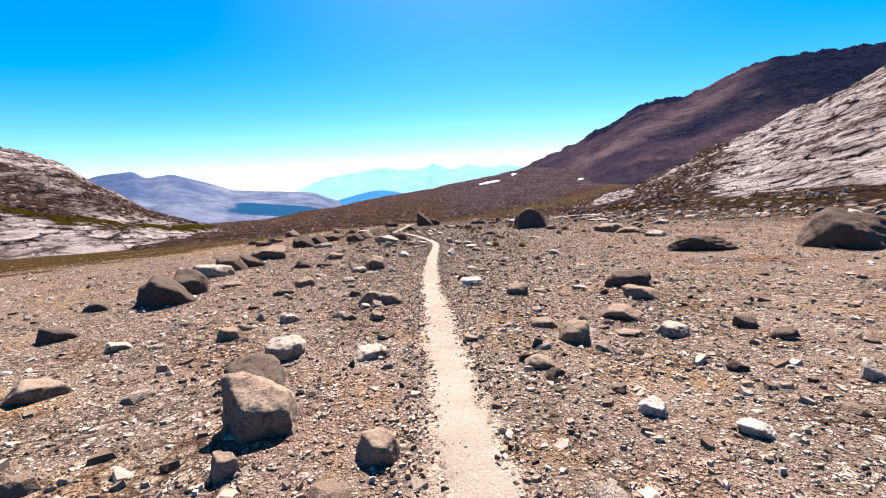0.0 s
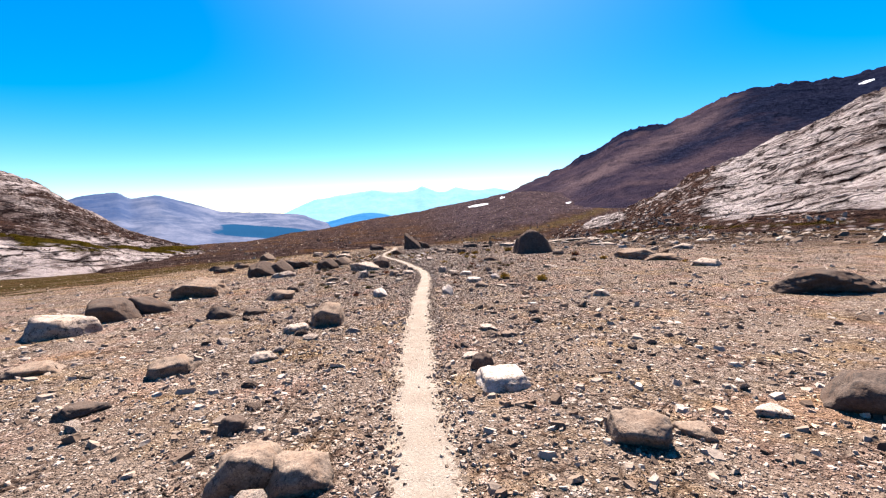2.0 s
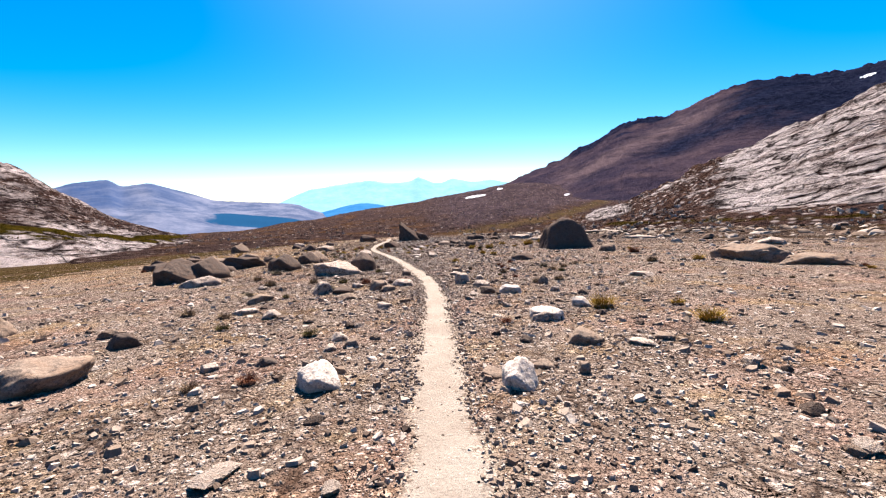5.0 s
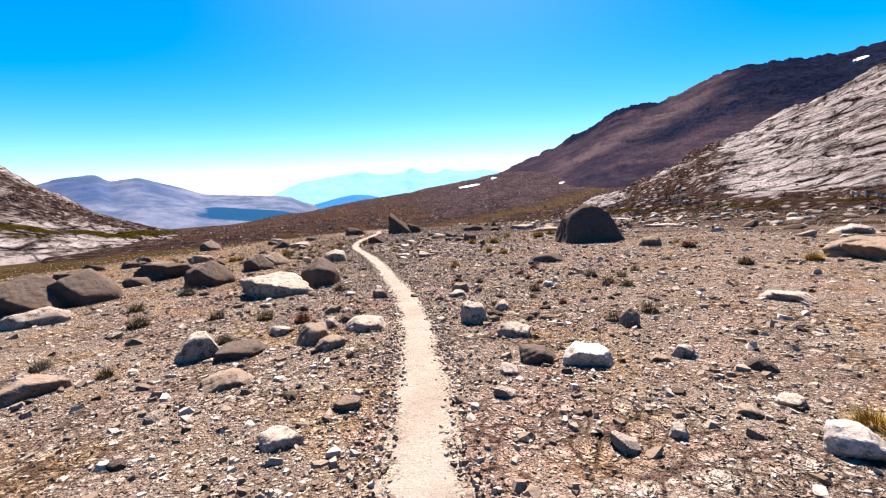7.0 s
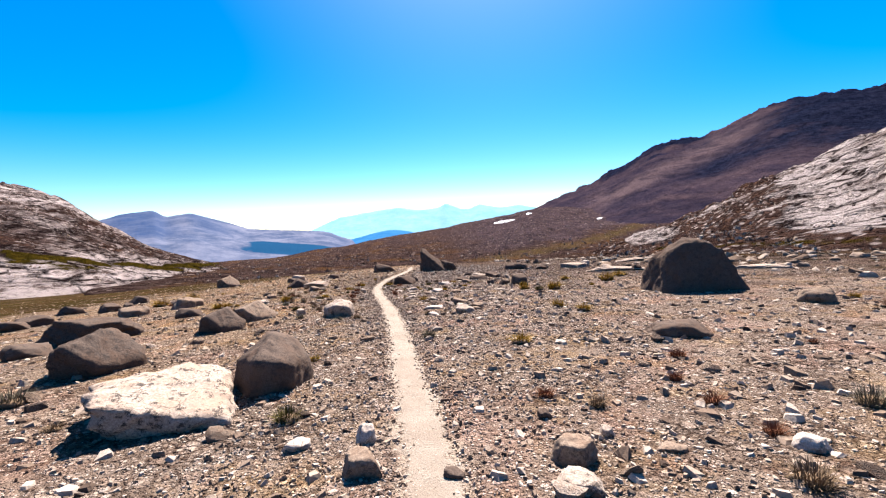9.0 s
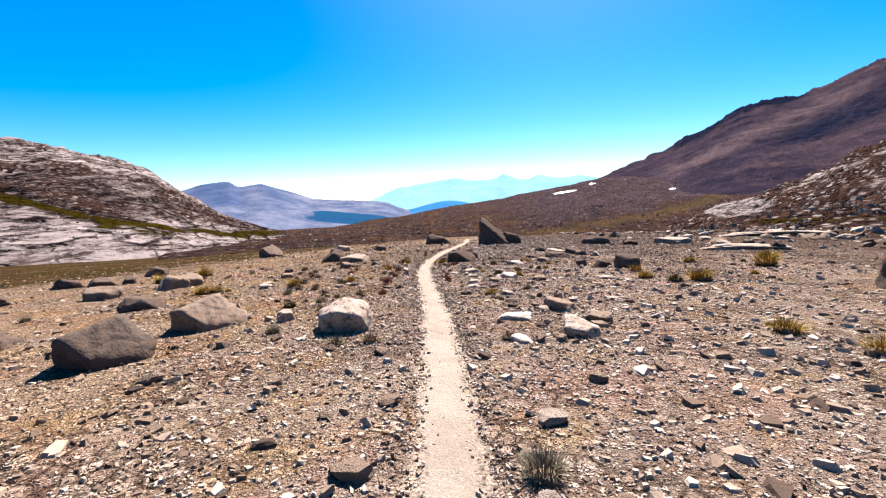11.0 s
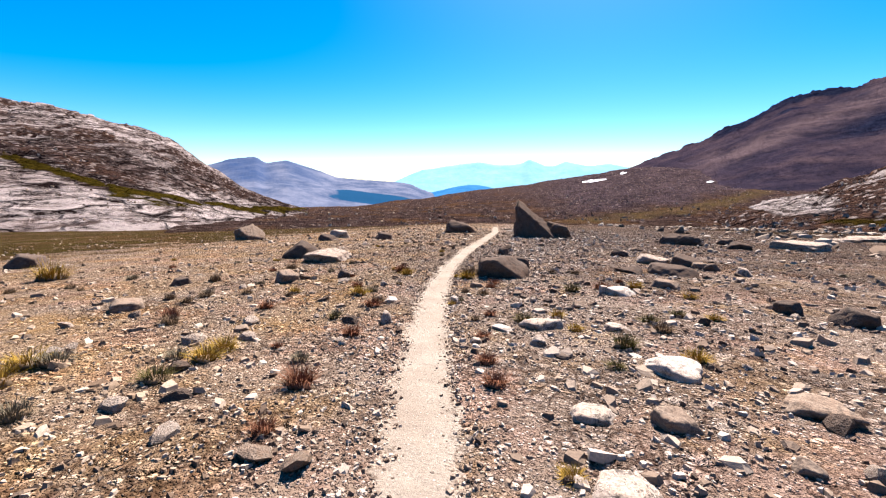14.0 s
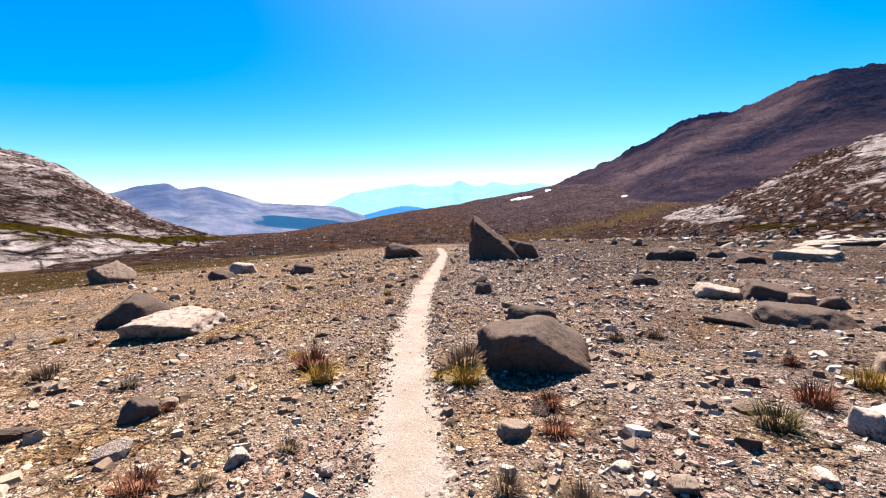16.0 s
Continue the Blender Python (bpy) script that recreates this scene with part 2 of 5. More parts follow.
def hill_material(name, pale, mid, dark, turf, tilt, ledge, size, bare):
    """Bare granite hillside: pale sheets, dark joints along the ledges, rubble and turf strips."""
    m = Nodes(name)
    along = m.scaled(m.where, (0, 0.22, tilt), (0.30, 0.7, 1.9))
    strata = m.noise(size, 8, 0.78, along, 0.8)
    streak = m.noise(size * 0.33, 7, 0.72, along, 0.6)
    broad = m.noise(size * 0.10, 5, 0.6, along, 0.4)
    sway = m.mix(1.0, m.swirl(size * 0.5), (0.5, 0.5, 0.5), "SUBTRACT")
    bent = m.mix(1.0, along, m.mix(1.0, sway, (9.0, 9.0, 9.0), "MULTIPLY"), "ADD")
    joints = m.cells(size * 0.85, "DISTANCE_TO_EDGE", bent)
    # sheets in the open, broken strata where the slope is shattered
    sheet = m.mix(m.ramp(streak, (0.34, 0), (0.47, 1)), mid, pale)
    sheet = m.mix(m.ramp(strata, (0.39, 0.95), (0.49, 0)), sheet, (mid[0] * 0.6, mid[1] * 0.55, mid[2] * 0.52))
    broken = m.mix(m.ramp(strata, (0.46, 0), (0.60, 1)), dark, mid)
    broken = m.mix(m.ramp(m.noise(size * 2.4, 6, 0.8, along), (0.55, 0), (0.66, 0.9)), broken, pale)
    col = m.mix(m.ramp(m.math("ADD", m.math("ADD", broad, m.math("MULTIPLY", m.attr("bare"), 0.3)), m.math("MULTIPLY", streak, 0.5)), (bare - 0.05, 0), (bare + 0.05, 1)), broken, sheet)
    col = m.mix(m.math("MULTIPLY", m.math("MULTIPLY", m.ramp(joints, (0.05, 1), (0.17, 0)), m.ramp(m.noise(size * 0.45, 6, 0.8), (0.43, 0.1), (0.55, 1))), ledge), col, dark)
    shatter = m.noise(size * 0.8, 8, 0.85, bent)
    col = m.mix(m.math("MULTIPLY", m.ramp(shatter, (0.53, 0), (0.57, 0.95)), m.ramp(m.noise(size * 0.2, 5, 0.7), (0.45, 0), (0.53, 1))), col, dark)
    col = m.mix(m.ramp(m.noise(size * 2.0, 6, 0.85), (0.33, 0.9), (0.42, 0)), col, dark)
    rub = m.mix(m.ramp(m.noise(size * 4, 6, 0.85), (0.42, 0), (0.58, 1)), dark, (mid[0] * 0.48, mid[1] * 0.37, mid[2] * 0.32))
    rub = m.mix(m.ramp(m.cells(size * 2.2), (0.20, 0.95), (0.36, 0)), rub, (pale[0] * 0.75, pale[1] * 0.72, pale[2] * 0.70))
    rub = m.mix(m.ramp(m.noise(size * 1.1, 6, 0.8), (0.54, 0), (0.62, 0.9)), rub, (0.075, 0.040, 0.026))
    rub = m.mix(m.ramp(streak, (0.56, 0), (0.64, 0.9)), rub, pale)
    col = m.mix(m.ramp(m.math("ADD", m.attr("rubble"), m.math("MULTIPLY", m.noise(size * 0.4, 5, 0.7), 0.6)), (0.7, 0), (0.85, 1)), col, rub)
    green = m.mix(m.ramp(m.noise(size * 2.5, 5, 0.75), (0.4, 0), (0.65, 1)), turf, (turf[0] * 2.3, turf[1] * 1.9, turf[2] * 1.8))
    col = m.mix(m.ramp(m.math("ADD", m.attr("turf"), m.math("SUBTRACT", m.math("MULTIPLY", m.noise(size * 0.6, 6, 0.8), 0.9), 0.3)), (0.60, 0), (0.74, 1)), col, green)
    n = m.bump(m.math("ADD", strata, m.math("MULTIPLY", m.ramp(joints, (0, 0), (0.10, 1)), 0.4)), 1.0, 3.0)
    return m.done(col, 0.88, n)


def scree_material():
    m = Nodes("dark_scree")
    along = m.scaled(m.where, (0, 0.38, 0.56), (0.34, 0.6, 1.1))
    fall = m.scaled(m.where, (0, -0.55, 0.56), (0.4, 0.8, 1.2))
    a = m.noise(0.014, 8, 0.75, along, 0.6)
    b = m.noise(0.030, 8, 0.8, fall, 0.4)
    c = m.noise(0.10, 7, 0.85)
    # rock colours with the bluish cast of haze mixed in
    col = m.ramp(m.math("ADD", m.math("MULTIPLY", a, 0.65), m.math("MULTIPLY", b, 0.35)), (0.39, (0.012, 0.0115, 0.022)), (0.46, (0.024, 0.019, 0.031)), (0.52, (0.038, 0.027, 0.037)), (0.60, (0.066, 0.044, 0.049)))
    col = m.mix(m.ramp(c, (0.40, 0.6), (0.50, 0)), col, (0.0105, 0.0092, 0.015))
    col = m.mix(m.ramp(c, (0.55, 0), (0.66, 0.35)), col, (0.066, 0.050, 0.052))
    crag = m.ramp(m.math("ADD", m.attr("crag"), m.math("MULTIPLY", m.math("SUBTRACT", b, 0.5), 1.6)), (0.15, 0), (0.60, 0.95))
    # dark crags, their navy partly haze put into the colour
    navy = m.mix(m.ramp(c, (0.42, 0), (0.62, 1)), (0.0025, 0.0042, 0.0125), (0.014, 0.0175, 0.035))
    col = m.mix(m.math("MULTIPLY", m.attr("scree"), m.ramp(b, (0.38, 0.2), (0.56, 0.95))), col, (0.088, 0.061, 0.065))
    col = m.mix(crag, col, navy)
    return m.done(col, 0.95, m.bump(m.math("ADD", m.math("ADD", b, a), m.math("MULTIPLY", c, 0.2)), 0.8, 7))


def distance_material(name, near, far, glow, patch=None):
    """A far range: the blue haze before it is put into its colour and a glow."""
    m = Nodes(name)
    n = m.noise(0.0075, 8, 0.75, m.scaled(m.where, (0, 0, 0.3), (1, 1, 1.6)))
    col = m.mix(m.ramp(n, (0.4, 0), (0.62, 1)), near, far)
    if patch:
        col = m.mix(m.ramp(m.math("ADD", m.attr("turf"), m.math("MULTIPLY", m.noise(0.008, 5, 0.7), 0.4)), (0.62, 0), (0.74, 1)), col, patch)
    # dark cliffs and shaded flanks of the peaks, put into the colour
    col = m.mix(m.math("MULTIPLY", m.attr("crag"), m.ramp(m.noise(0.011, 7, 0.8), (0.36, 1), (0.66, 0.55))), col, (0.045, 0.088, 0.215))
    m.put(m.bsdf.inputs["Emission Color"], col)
    m.bsdf.inputs["Emission Strength"].default_value = glow * TONE_SCALE
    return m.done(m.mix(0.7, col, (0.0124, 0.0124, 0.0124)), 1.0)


def plain_material(name, a, b, scale=20, rough=0.8):
    m = Nodes(name)
    return m.done(m.mix(m.ramp(m.noise(scale, 4, 0.7), (0.35, 0), (0.65, 1)), a, b), rough)


def blade_material(name, root, tip):
    m = Nodes(name)
    z = m.tree.nodes.new("ShaderNodeSeparateXYZ")
    m.put(z.inputs[0], m.local())
    col = m.mix(m.ramp(z.outputs["Z"], (0.01, 0), (0.16, 1)), root, tip)
    return m.done(m.mix(m.math("MULTIPLY", m.island(), 0.5), col, tip), 0.7)


def sand_material():
    m = Nodes("path_sand")
    fine = m.noise(45, 5, 0.75)
    col = m.mix(m.ramp(fine, (0.32, 0), (0.7, 1)), (0.210, 0.174, 0.141), (0.315, 0.269, 0.222))
    col = m.mix(m.ramp(m.noise(1.6, 5, 0.6), (0.4, 0.35), (0.6, 0)), col, (0.161, 0.115, 0.0839))
    grit = m.cells(42)
    col = m.mix(m.math("MULTIPLY", m.ramp(grit, (0.16, 1), (0.24, 0)), m.math("GREATER_THAN", m.noise(9, 2), 0.52)), col, m.ramp(m.cells(42, "F1", None, "Color"), (0.2, (0.12, 0.09, 0.07)), (0.8, (0.5, 0.44, 0.38))))
    rag = m.math("ADD", m.attr("margin"), m.math("ADD", m.math("MULTIPLY", m.math("SUBTRACT", m.noise(5, 4, 0.7), 0.5), 1.1), m.math("MULTIPLY", m.math("SUBTRACT", m.noise(26, 4, 0.8), 0.5), 1.2)))
    dirt = m.ramp(m.cells(34, "F1", None, "Color"), (0.1, (0.07, 0.050, 0.038)), (0.5, (0.20, 0.150, 0.115)), (0.9, (0.36, 0.29, 0.235)))
    col = m.mix(m.ramp(rag, (0.56, 0), (0.76, 1)), col, dirt)
    return m.done(col, 0.95, m.bump(m.math("ADD", fine, m.math("MULTIPLY", m.ramp(m.cells(34), (0.1, 1), (0.5, 0)), m.ramp(rag, (0.5, 0.15), (0.8, 1)))), 0.7, 0.02, m.bump(m.noise(7, 3), 0.4, 0.04)))


SOIL = ground_material()
SAND = sand_material()
STONE = {
    "pale": granite_material("pale_granite", (0.40, 0.334, 0.282), 0.05, 0.42),
    "white": granite_material("bleached_granite", (0.53, 0.465, 0.41), 0.0, 0.22),
    "tan": granite_material("tan_granite", (0.245, 0.189, 0.148), 0.15, 0.26),
    "dark": granite_material("grey_granite", (0.108, 0.084, 0.071), 0.1, 0.3),
}
GRAVEL = gravel_material()
SLAB_LEFT = hill_material("left_granite", (0.37, 0.308, 0.290), (0.115, 0.082, 0.074), (0.011, 0.007, 0.007), (0.019, 0.0148, 0.0026), -0.785, 1.0, 0.18, 0.77)
SLAB_RIGHT = hill_material("right_granite", (0.345, 0.295, 0.280), (0.13, 0.098, 0.090), (0.013, 0.0085, 0.0085), (0.0185, 0.0135, 0.003), 0.785, 1.0, 0.20, 0.675)
SCREE = scree_material()
# far ranges: haze is mixed into the colours, and they glow for it
HAZE_NEAR = distance_material("haze_tinted_slope", (0.085, 0.120, 0.225), (0.235, 0.255, 0.365), 0.24, (0.002, 0.072, 0.185))
HAZE_MID = distance_material("haze_tinted_forest", (0.02, 0.17, 0.42), (0.05, 0.24, 0.52), 0.25)
HAZE_FAR = distance_material("haze_tinted_range", (0.30, 0.64, 0.88), (0.40, 0.72, 0.92), 0.205)
SNOW = plain_material("old_snow", (0.80, 0.80, 0.82), (0.9, 0.9, 0.92), 0.5)
GRASS = {
    "straw": blade_material("straw_blades", (0.060, 0.036, 0.005), (0.270, 0.170, 0.034)),
    "green": blade_material("olive_blades", (0.0251, 0.0227, 0.00755), (0.0882, 0.0738, 0.0277)),
    "brown": blade_material("brown_blades", (0.0378, 0.0251, 0.0159), (0.151, 0.105, 0.0671)),
    "red": blade_material("rust_blades", (0.0378, 0.0151, 0.00923), (0.159, 0.0713, 0.042)),
    "grey": blade_material("grey_blades", (0.042, 0.036, 0.0251), (0.143, 0.121, 0.084)),
}


# ---- the lie of the land ----
TRAIL_Y = (-30, 0, 5, 8, 9.4, 13, 16, 19, 21, 22.6, 24.6, 27, 30, 33, 35, 38, 40, 44, 47, 52, 57, 63, 75)
TRAIL_X = (1.4, 0.9, 0.84, 0.82, 0.9, 1.03, 1.25, 1.42, 1.37, 1.19, 0.92, 0.63, 0.2, -0.38, -0.8, -1.28, -1.52, -1.66, -1.66, -1.5, -1.3, -1.2, -1.6)


def trail_x(y):
    """The middle of the path, smoothed."""
    y = np.asarray(y, float)
    return sum(np.interp(y + d, TRAIL_Y, TRAIL_X) for d in (-1.2, -0.6, 0, 0.6, 1.2)) / 5


def smooth(a, lo, hi):
    s = np.clip((a - lo) / (hi - lo), 0, 1)
    return s * s * (3 - 2 * s)


def waves(x, y, size, seed, octaves=4):
    """Cheap fractal relief from turned sine sheets, about -1 to 1."""
    rng = np.random.RandomState(seed)
    out, amp, total = 0.0, 1.0, 0.0
    for o in range(octaves):
        for k in range(3):
            a = rng.uniform(0, math.pi)
            p, q = rng.uniform(0, 6.28, 2)
            u, v = x * math.cos(a) + y * math.sin(a), -x * math.sin(a) + y * math.cos(a)
            out = out + amp * np.sin(u * 6.28 / size + p + 1.3 * np.sin(v * 6.28 / size * 0.7 + q))
            total += amp
        size, amp = size * 0.47, amp * 0.55
    return out / total * 1.8


def land(x, y):
    """Height of the plain."""
    x, y = np.asarray(x, float), np.asarray(y, float)
    z = -0.045 * np.clip(-x - 4, 0, 60) * np.clip(y / 30, 0, 1)
    away = np.hypot(x, y - 18)
    z = z + 0.03 * waves(x, y, 3.0, 3, 3) * smooth(np.abs(x - trail_x(y)), 0.3, 1.5)
    z = z - 1.2 * smooth(away, 62, 130)
    dist = np.abs(x - trail_x(y))
    return z - 0.035 * (1 - smooth(dist, 0.16, 0.42)) * (away < 90)


def mesh_object(name, verts, faces, mat, parent=None, smooth_on=True):
    me = bpy.data.meshes.new(name)
    verts = np.asarray(verts, np.float32)
    faces = np.asarray(faces, np.int32)
    k = faces.shape[1]
    me.vertices.add(len(verts))
    me.vertices.foreach_set("co", verts.ravel())
    me.loops.add(faces.size)
    me.loops.foreach_set("vertex_index", faces.ravel())
    me.polygons.add(len(faces))
    me.polygons.foreach_set("loop_start", np.arange(0, faces.size, k, dtype=np.int32))
    me.polygons.foreach_set("use_smooth", np.full(len(faces), smooth_on, bool))
    me.update(calc_edges=True)
    me.materials.append(mat)
    ob = new(name, me)
    if parent is not None:
        ob.parent = parent
    return ob


def mark(ob, name, values):
    a = ob.data.attributes.new(name, "FLOAT", "POINT")
    a.data.foreach_set("value", np.asarray(values, np.float32))


def grid_faces(rows, cols):
    i = np.arange(rows * cols).reshape(rows, cols)
    return np.stack([i[:-1, :-1], i[:-1, 1:], i[1:, 1:], i[1:, :-1]], -1).reshape(-1, 4)


def build_ground():
    grow = 0.16 * np.cumsum(1.06 ** np.arange(165))
    grow = grow[grow < 4700]
    xs = np.concatenate([-9 - grow[::-1], np.arange(-9, 9, 0.125), 9 + grow])
    back = -5 - grow[::2][::-1]
    ahead = 62 + grow
    ys = np.concatenate([back, np.arange(-5, 62, 0.16), ahead])
    ys = ys[(ys > -4700) & (ys < 4700)]
    X, Y = np.meshgrid(xs, ys)
    Z = land(X, Y)
    ob = mesh_object("ground", np.stack([X, Y, Z], -1).reshape(-1, 3), grid_faces(len(ys), len(xs)), SOIL)
    d = np.abs(X - trail_x(Y))
    mark(ob, "trail", ((1 - smooth(d + 0.06 * waves(X, Y, 0.9, 8, 3), 0.12, 0.40)) * (Y < 76)).ravel())
    away = np.hypot(X, Y - 18)
    turf = smooth(-X + 4 * waves(X, Y, 9, 17, 4), 8, 26) * smooth(Y, 3, 14) * (1 - smooth(away, 90, 140)) * 0.75 + 0.55 * np.exp(-((X - 13) / 6) ** 2 - ((Y - 36) / 9) ** 2) + 0.5 * smooth(X, 16, 24) * smooth(Y, 10, 20)
    turf = turf * (0.62 + 0.38 * smooth(waves(X, Y, 9, 27, 4), -0.25, 0.25)) + 0.12 * smooth(-X, 16, 34) + 0.14 * smooth(away, 20, 50) + 0.28 * smooth(away, 45, 75) + 0.08 * smooth(-X, 1, 6)
    mark(ob, "turf", np.clip(turf, 0, 0.72).ravel())
    brown = 0.62 * smooth(away + 9 * waves(X, Y, 6, 24, 4), 14, 36) * smooth(X - trail_x(Y), 1.0, 5)
    mark(ob, "heath", np.maximum(brown, smooth(away + 14 * waves(X, Y, 16, 14, 4), 58, 92) * (1 - 0.85 * smooth(-X, 14, 30))).ravel())
    return tagged(ob, "stony pinkish-tan alpine soil with chips and dry turf", "ground", kind="structure")


def hill(name, az, el, far, near, low, power, mat, rough, steps, seed, centre=(0.5, 15.0), eye=1.4, span=(700, 90), beyond=1.5, soften=6):
    """A hillside in polar form: it climbs from the ring `near` to a crest at `far` that stands at `el` degrees over the eye."""
    lo, hi = az[0], az[-1]
    n, k = span
    A = np.linspace(lo, hi, n)
    crest = np.interp(A, az, el)
    for _ in range(2):
        crest = np.convolve(np.pad(crest, soften, "edge"), np.ones(2 * soften + 1) / (2 * soften + 1), "valid")
    R1 = np.interp(A, az, far) if hasattr(far, "__len__") else np.full(n, float(far))
    S = np.linspace(0, beyond, k)
    S2, A2 = np.meshgrid(S, A, indexing="ij")
    R = near + (R1[None, :] - near) * S2
    ang = np.radians(A2)
    X, Y = centre[0] + R * np.sin(ang), centre[1] + R * np.cos(ang)
    top = eye + R1 * np.tan(np.radians(crest))
    rise = np.where(S2 <= 1, np.clip(S2, 0, 1) ** power, 1 - 0.8 * (S2 - 1))
    Z = low + (top[None, :] - low) * rise
    size = (R1.mean() - near)
    amp = rough * np.clip(S2 * 3, 0, 1)
    w = waves(X, Y, size * 0.5, seed, 6)
    ledges = waves(X * 0.6 + Z, Y * 0.6 + Z * 0.5, size * 0.16, seed + 1, 5)
    Z = Z + amp * (0.45 * w + steps * (np.round(ledges * 3) / 3 * 0.55 + ledges * 0.3))
    Z = Z - 3.0 * (1 - np.clip(S2 * 6, 0, 1))
    edge = np.clip(np.minimum(A2 - lo, hi - A2) / 2.0, 0, 1)
    Z = low - 6 + (Z - low + 6) * (0.25 + 0.75 * smooth(edge, 0, 1))
    ob = mesh_object(name, np.stack([X, Y, Z], -1).reshape(-1, 3), grid_faces(k, n), mat)
    return ob, A2, S2, X, Y, Z


ground = build_ground()

left, A, S, X, Y, Z = hill("hillside_left", (-100, -75, -62, -54.6, -51.5, -48.5, -46.2, -43.3, -40.7, -38.5, -36.6, -34, -30.8, -27, -23), (7, 9.0, 9.7, 9.6, 9.6, 9.3, 9.0, 8.35, 7.3, 5.7, 4.2, 2.3, 0.9, -0.4, -1.4),
                           390, 118, -3.0, 1.05, SLAB_LEFT, 4.4, 1.0, 11, span=(680, 110))
band = np.interp(A, (-60, -54, -50, -45, -41, -36, -33), (7.2, 5.3, 3.8, 2.1, 1.1, 0.4, 0.0))
elev = np.degrees(np.arctan2(Z - 1.4, np.hypot(X - 0.5, Y - 22)))
mark(left, "turf", (0.85 * np.exp(-((elev - band + 0.3 * waves(X, Y, 60, 4, 3)) / (0.46 + 0.22 * waves(X, Y, 25, 54, 3))) ** 2) + 0.34 * np.exp(-((elev - band + 0.9) / 0.5) ** 2)).ravel())
mark(left, "bare", (0.75 * smooth(band - elev, 0.1, 0.8) + 0.25 * smooth(S, 0.80, 0.95) * (S < 1.2)).ravel())
mark(left, "rubble", ((0.46 + 0.12 * waves(X, Y, 90, 44, 3)) * smooth(elev - band, 0.3, 1.0)).ravel())
LEFT = (A, X, Y, Z, elev)
tagged(left, "bare banded granite hillside with an olive turf strip", "hillside", kind="structure")

right, A, S, X, Y, Z = hill("hillside_right", (17, 22, 27, 31, 34, 37.3, 41, 43, 46.5, 49.5, 53, 60, 75, 100), (-2.2, -0.9, 1.5, 2.9, 4.2, 5.9, 7.3, 8.0, 9.6, 10.5, 11.8, 13, 13, 10),
                            255, 78, -0.9, 1.25, SLAB_RIGHT, 3.0, 1.0, 21, span=(680, 110))
elev = np.degrees(np.arctan2(Z - 1.4, np.hypot(X - 0.5, Y - 10)))
mark(right, "turf", (0.62 * np.exp(-((elev + 0.2) / 0.5) ** 2) * smooth(A, 24, 30)).ravel())
mark(right, "rubble", np.clip(0.72 * (1 - smooth(elev, 0.5, 1.5)) + 0.62 * (1 - smooth(A + 2.0 * waves(X, Y, 40, 45, 3), 37, 43)) - 1.1 * np.exp(-((A - 27.8) / 3.4) ** 4 - ((elev - 0.9 - 0.15 * (A - 28)) / 1.1) ** 4) + 0.18, 0, 1).ravel())
knob = np.exp(-((A - 27.8 + 0.8 * waves(X, Y, 12, 46, 3)) / 3.6) ** 4 - ((elev - 0.9 - 0.15 * (A - 28)) / 1.15) ** 4)
mark(right, "bare", (knob + 0.35 * smooth(A, 39, 44) - 0.25 * (1 - smooth(A, 36, 42))).ravel())
RIGHT = (A, X, Y, Z, elev)
tagged(right, "pale jointed granite slabs above a rubble apron", "hillside", kind="structure")

moor, A, S, X, Y, Z = hill("moor", (-40, -36, -33, -30, -26, -21, -14.3, -11, -1.8, 4.2, 9.8, 14.7, 18, 22, 28, 40, 75), (-2.5, -1.2, -0.2, 0.2, 0.25, 0.6, 1.5, 2.15, 3.35, 4.35, 5.1, 5.9, 5.9, 5.2, 4.5, 4.4, 4),
                           640, 88, -1.3, 1.6, SOIL, 2.2, 0.8, 31, span=(640, 90))
MOOR = (A, X, Y, Z)
mark(moor, "trail", np.zeros(A.size))
elev = np.degrees(np.arctan2(Z - 1.4, np.hypot(X - 0.5, Y - 25)))
strip = np.interp(A, (5, 9, 14, 19, 24.6, 29.3, 34), (-1.2, -0.7, 0.0, 0.7, 2.0, 3.6, 5.0))
olive = np.exp(-((elev - strip + 0.25 * waves(X, Y, 30, 33, 4)) / 0.46) ** 4) * smooth(A, 3, 9)
olive = olive * (0.55 + 0.45 * smooth(waves(X, Y, 14, 35, 4), -0.3, 0.2))
mark(moor, "heath", ((1 - 0.95 * olive) * (1 - 0.6 * np.exp(-((S - 0.03) / 0.05) ** 2) * smooth(A, -5, 8))).ravel())
mark(moor, "turf", np.full(A.size, 0.95))
mark(moor, "sedge", np.ones(A.size))
mark(moor, "high", np.clip(smooth(elev - strip + 0.5 * waves(X, Y, 90, 34, 4), 0.3, 1.8) * smooth(A, 0, 12) + 0.35 * smooth(elev, 1, 3), 0, 1).ravel())
tagged(moor, "brown heath slope strewn with small pale stones", "moor", kind="structure")

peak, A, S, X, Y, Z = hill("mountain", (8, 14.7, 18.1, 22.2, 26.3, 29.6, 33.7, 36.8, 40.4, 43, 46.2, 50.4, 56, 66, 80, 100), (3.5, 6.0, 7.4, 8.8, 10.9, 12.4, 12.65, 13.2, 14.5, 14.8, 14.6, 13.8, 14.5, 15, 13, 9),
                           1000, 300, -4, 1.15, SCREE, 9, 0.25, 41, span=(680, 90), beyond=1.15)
jag = (waves(A, A * 0.0, 7.0, 5, 2) * 4 + np.round(waves(A, A * 0.0, 2.2, 6, 3) * 1.3) * 2.0) * smooth(S, 0.95, 1.0)
PEAK = (A, X, Y, Z)
co = np.stack([X, Y, Z + jag], -1).reshape(-1, 3).astype(np.float32)
peak.data.vertices.foreach_set("co", co.ravel())
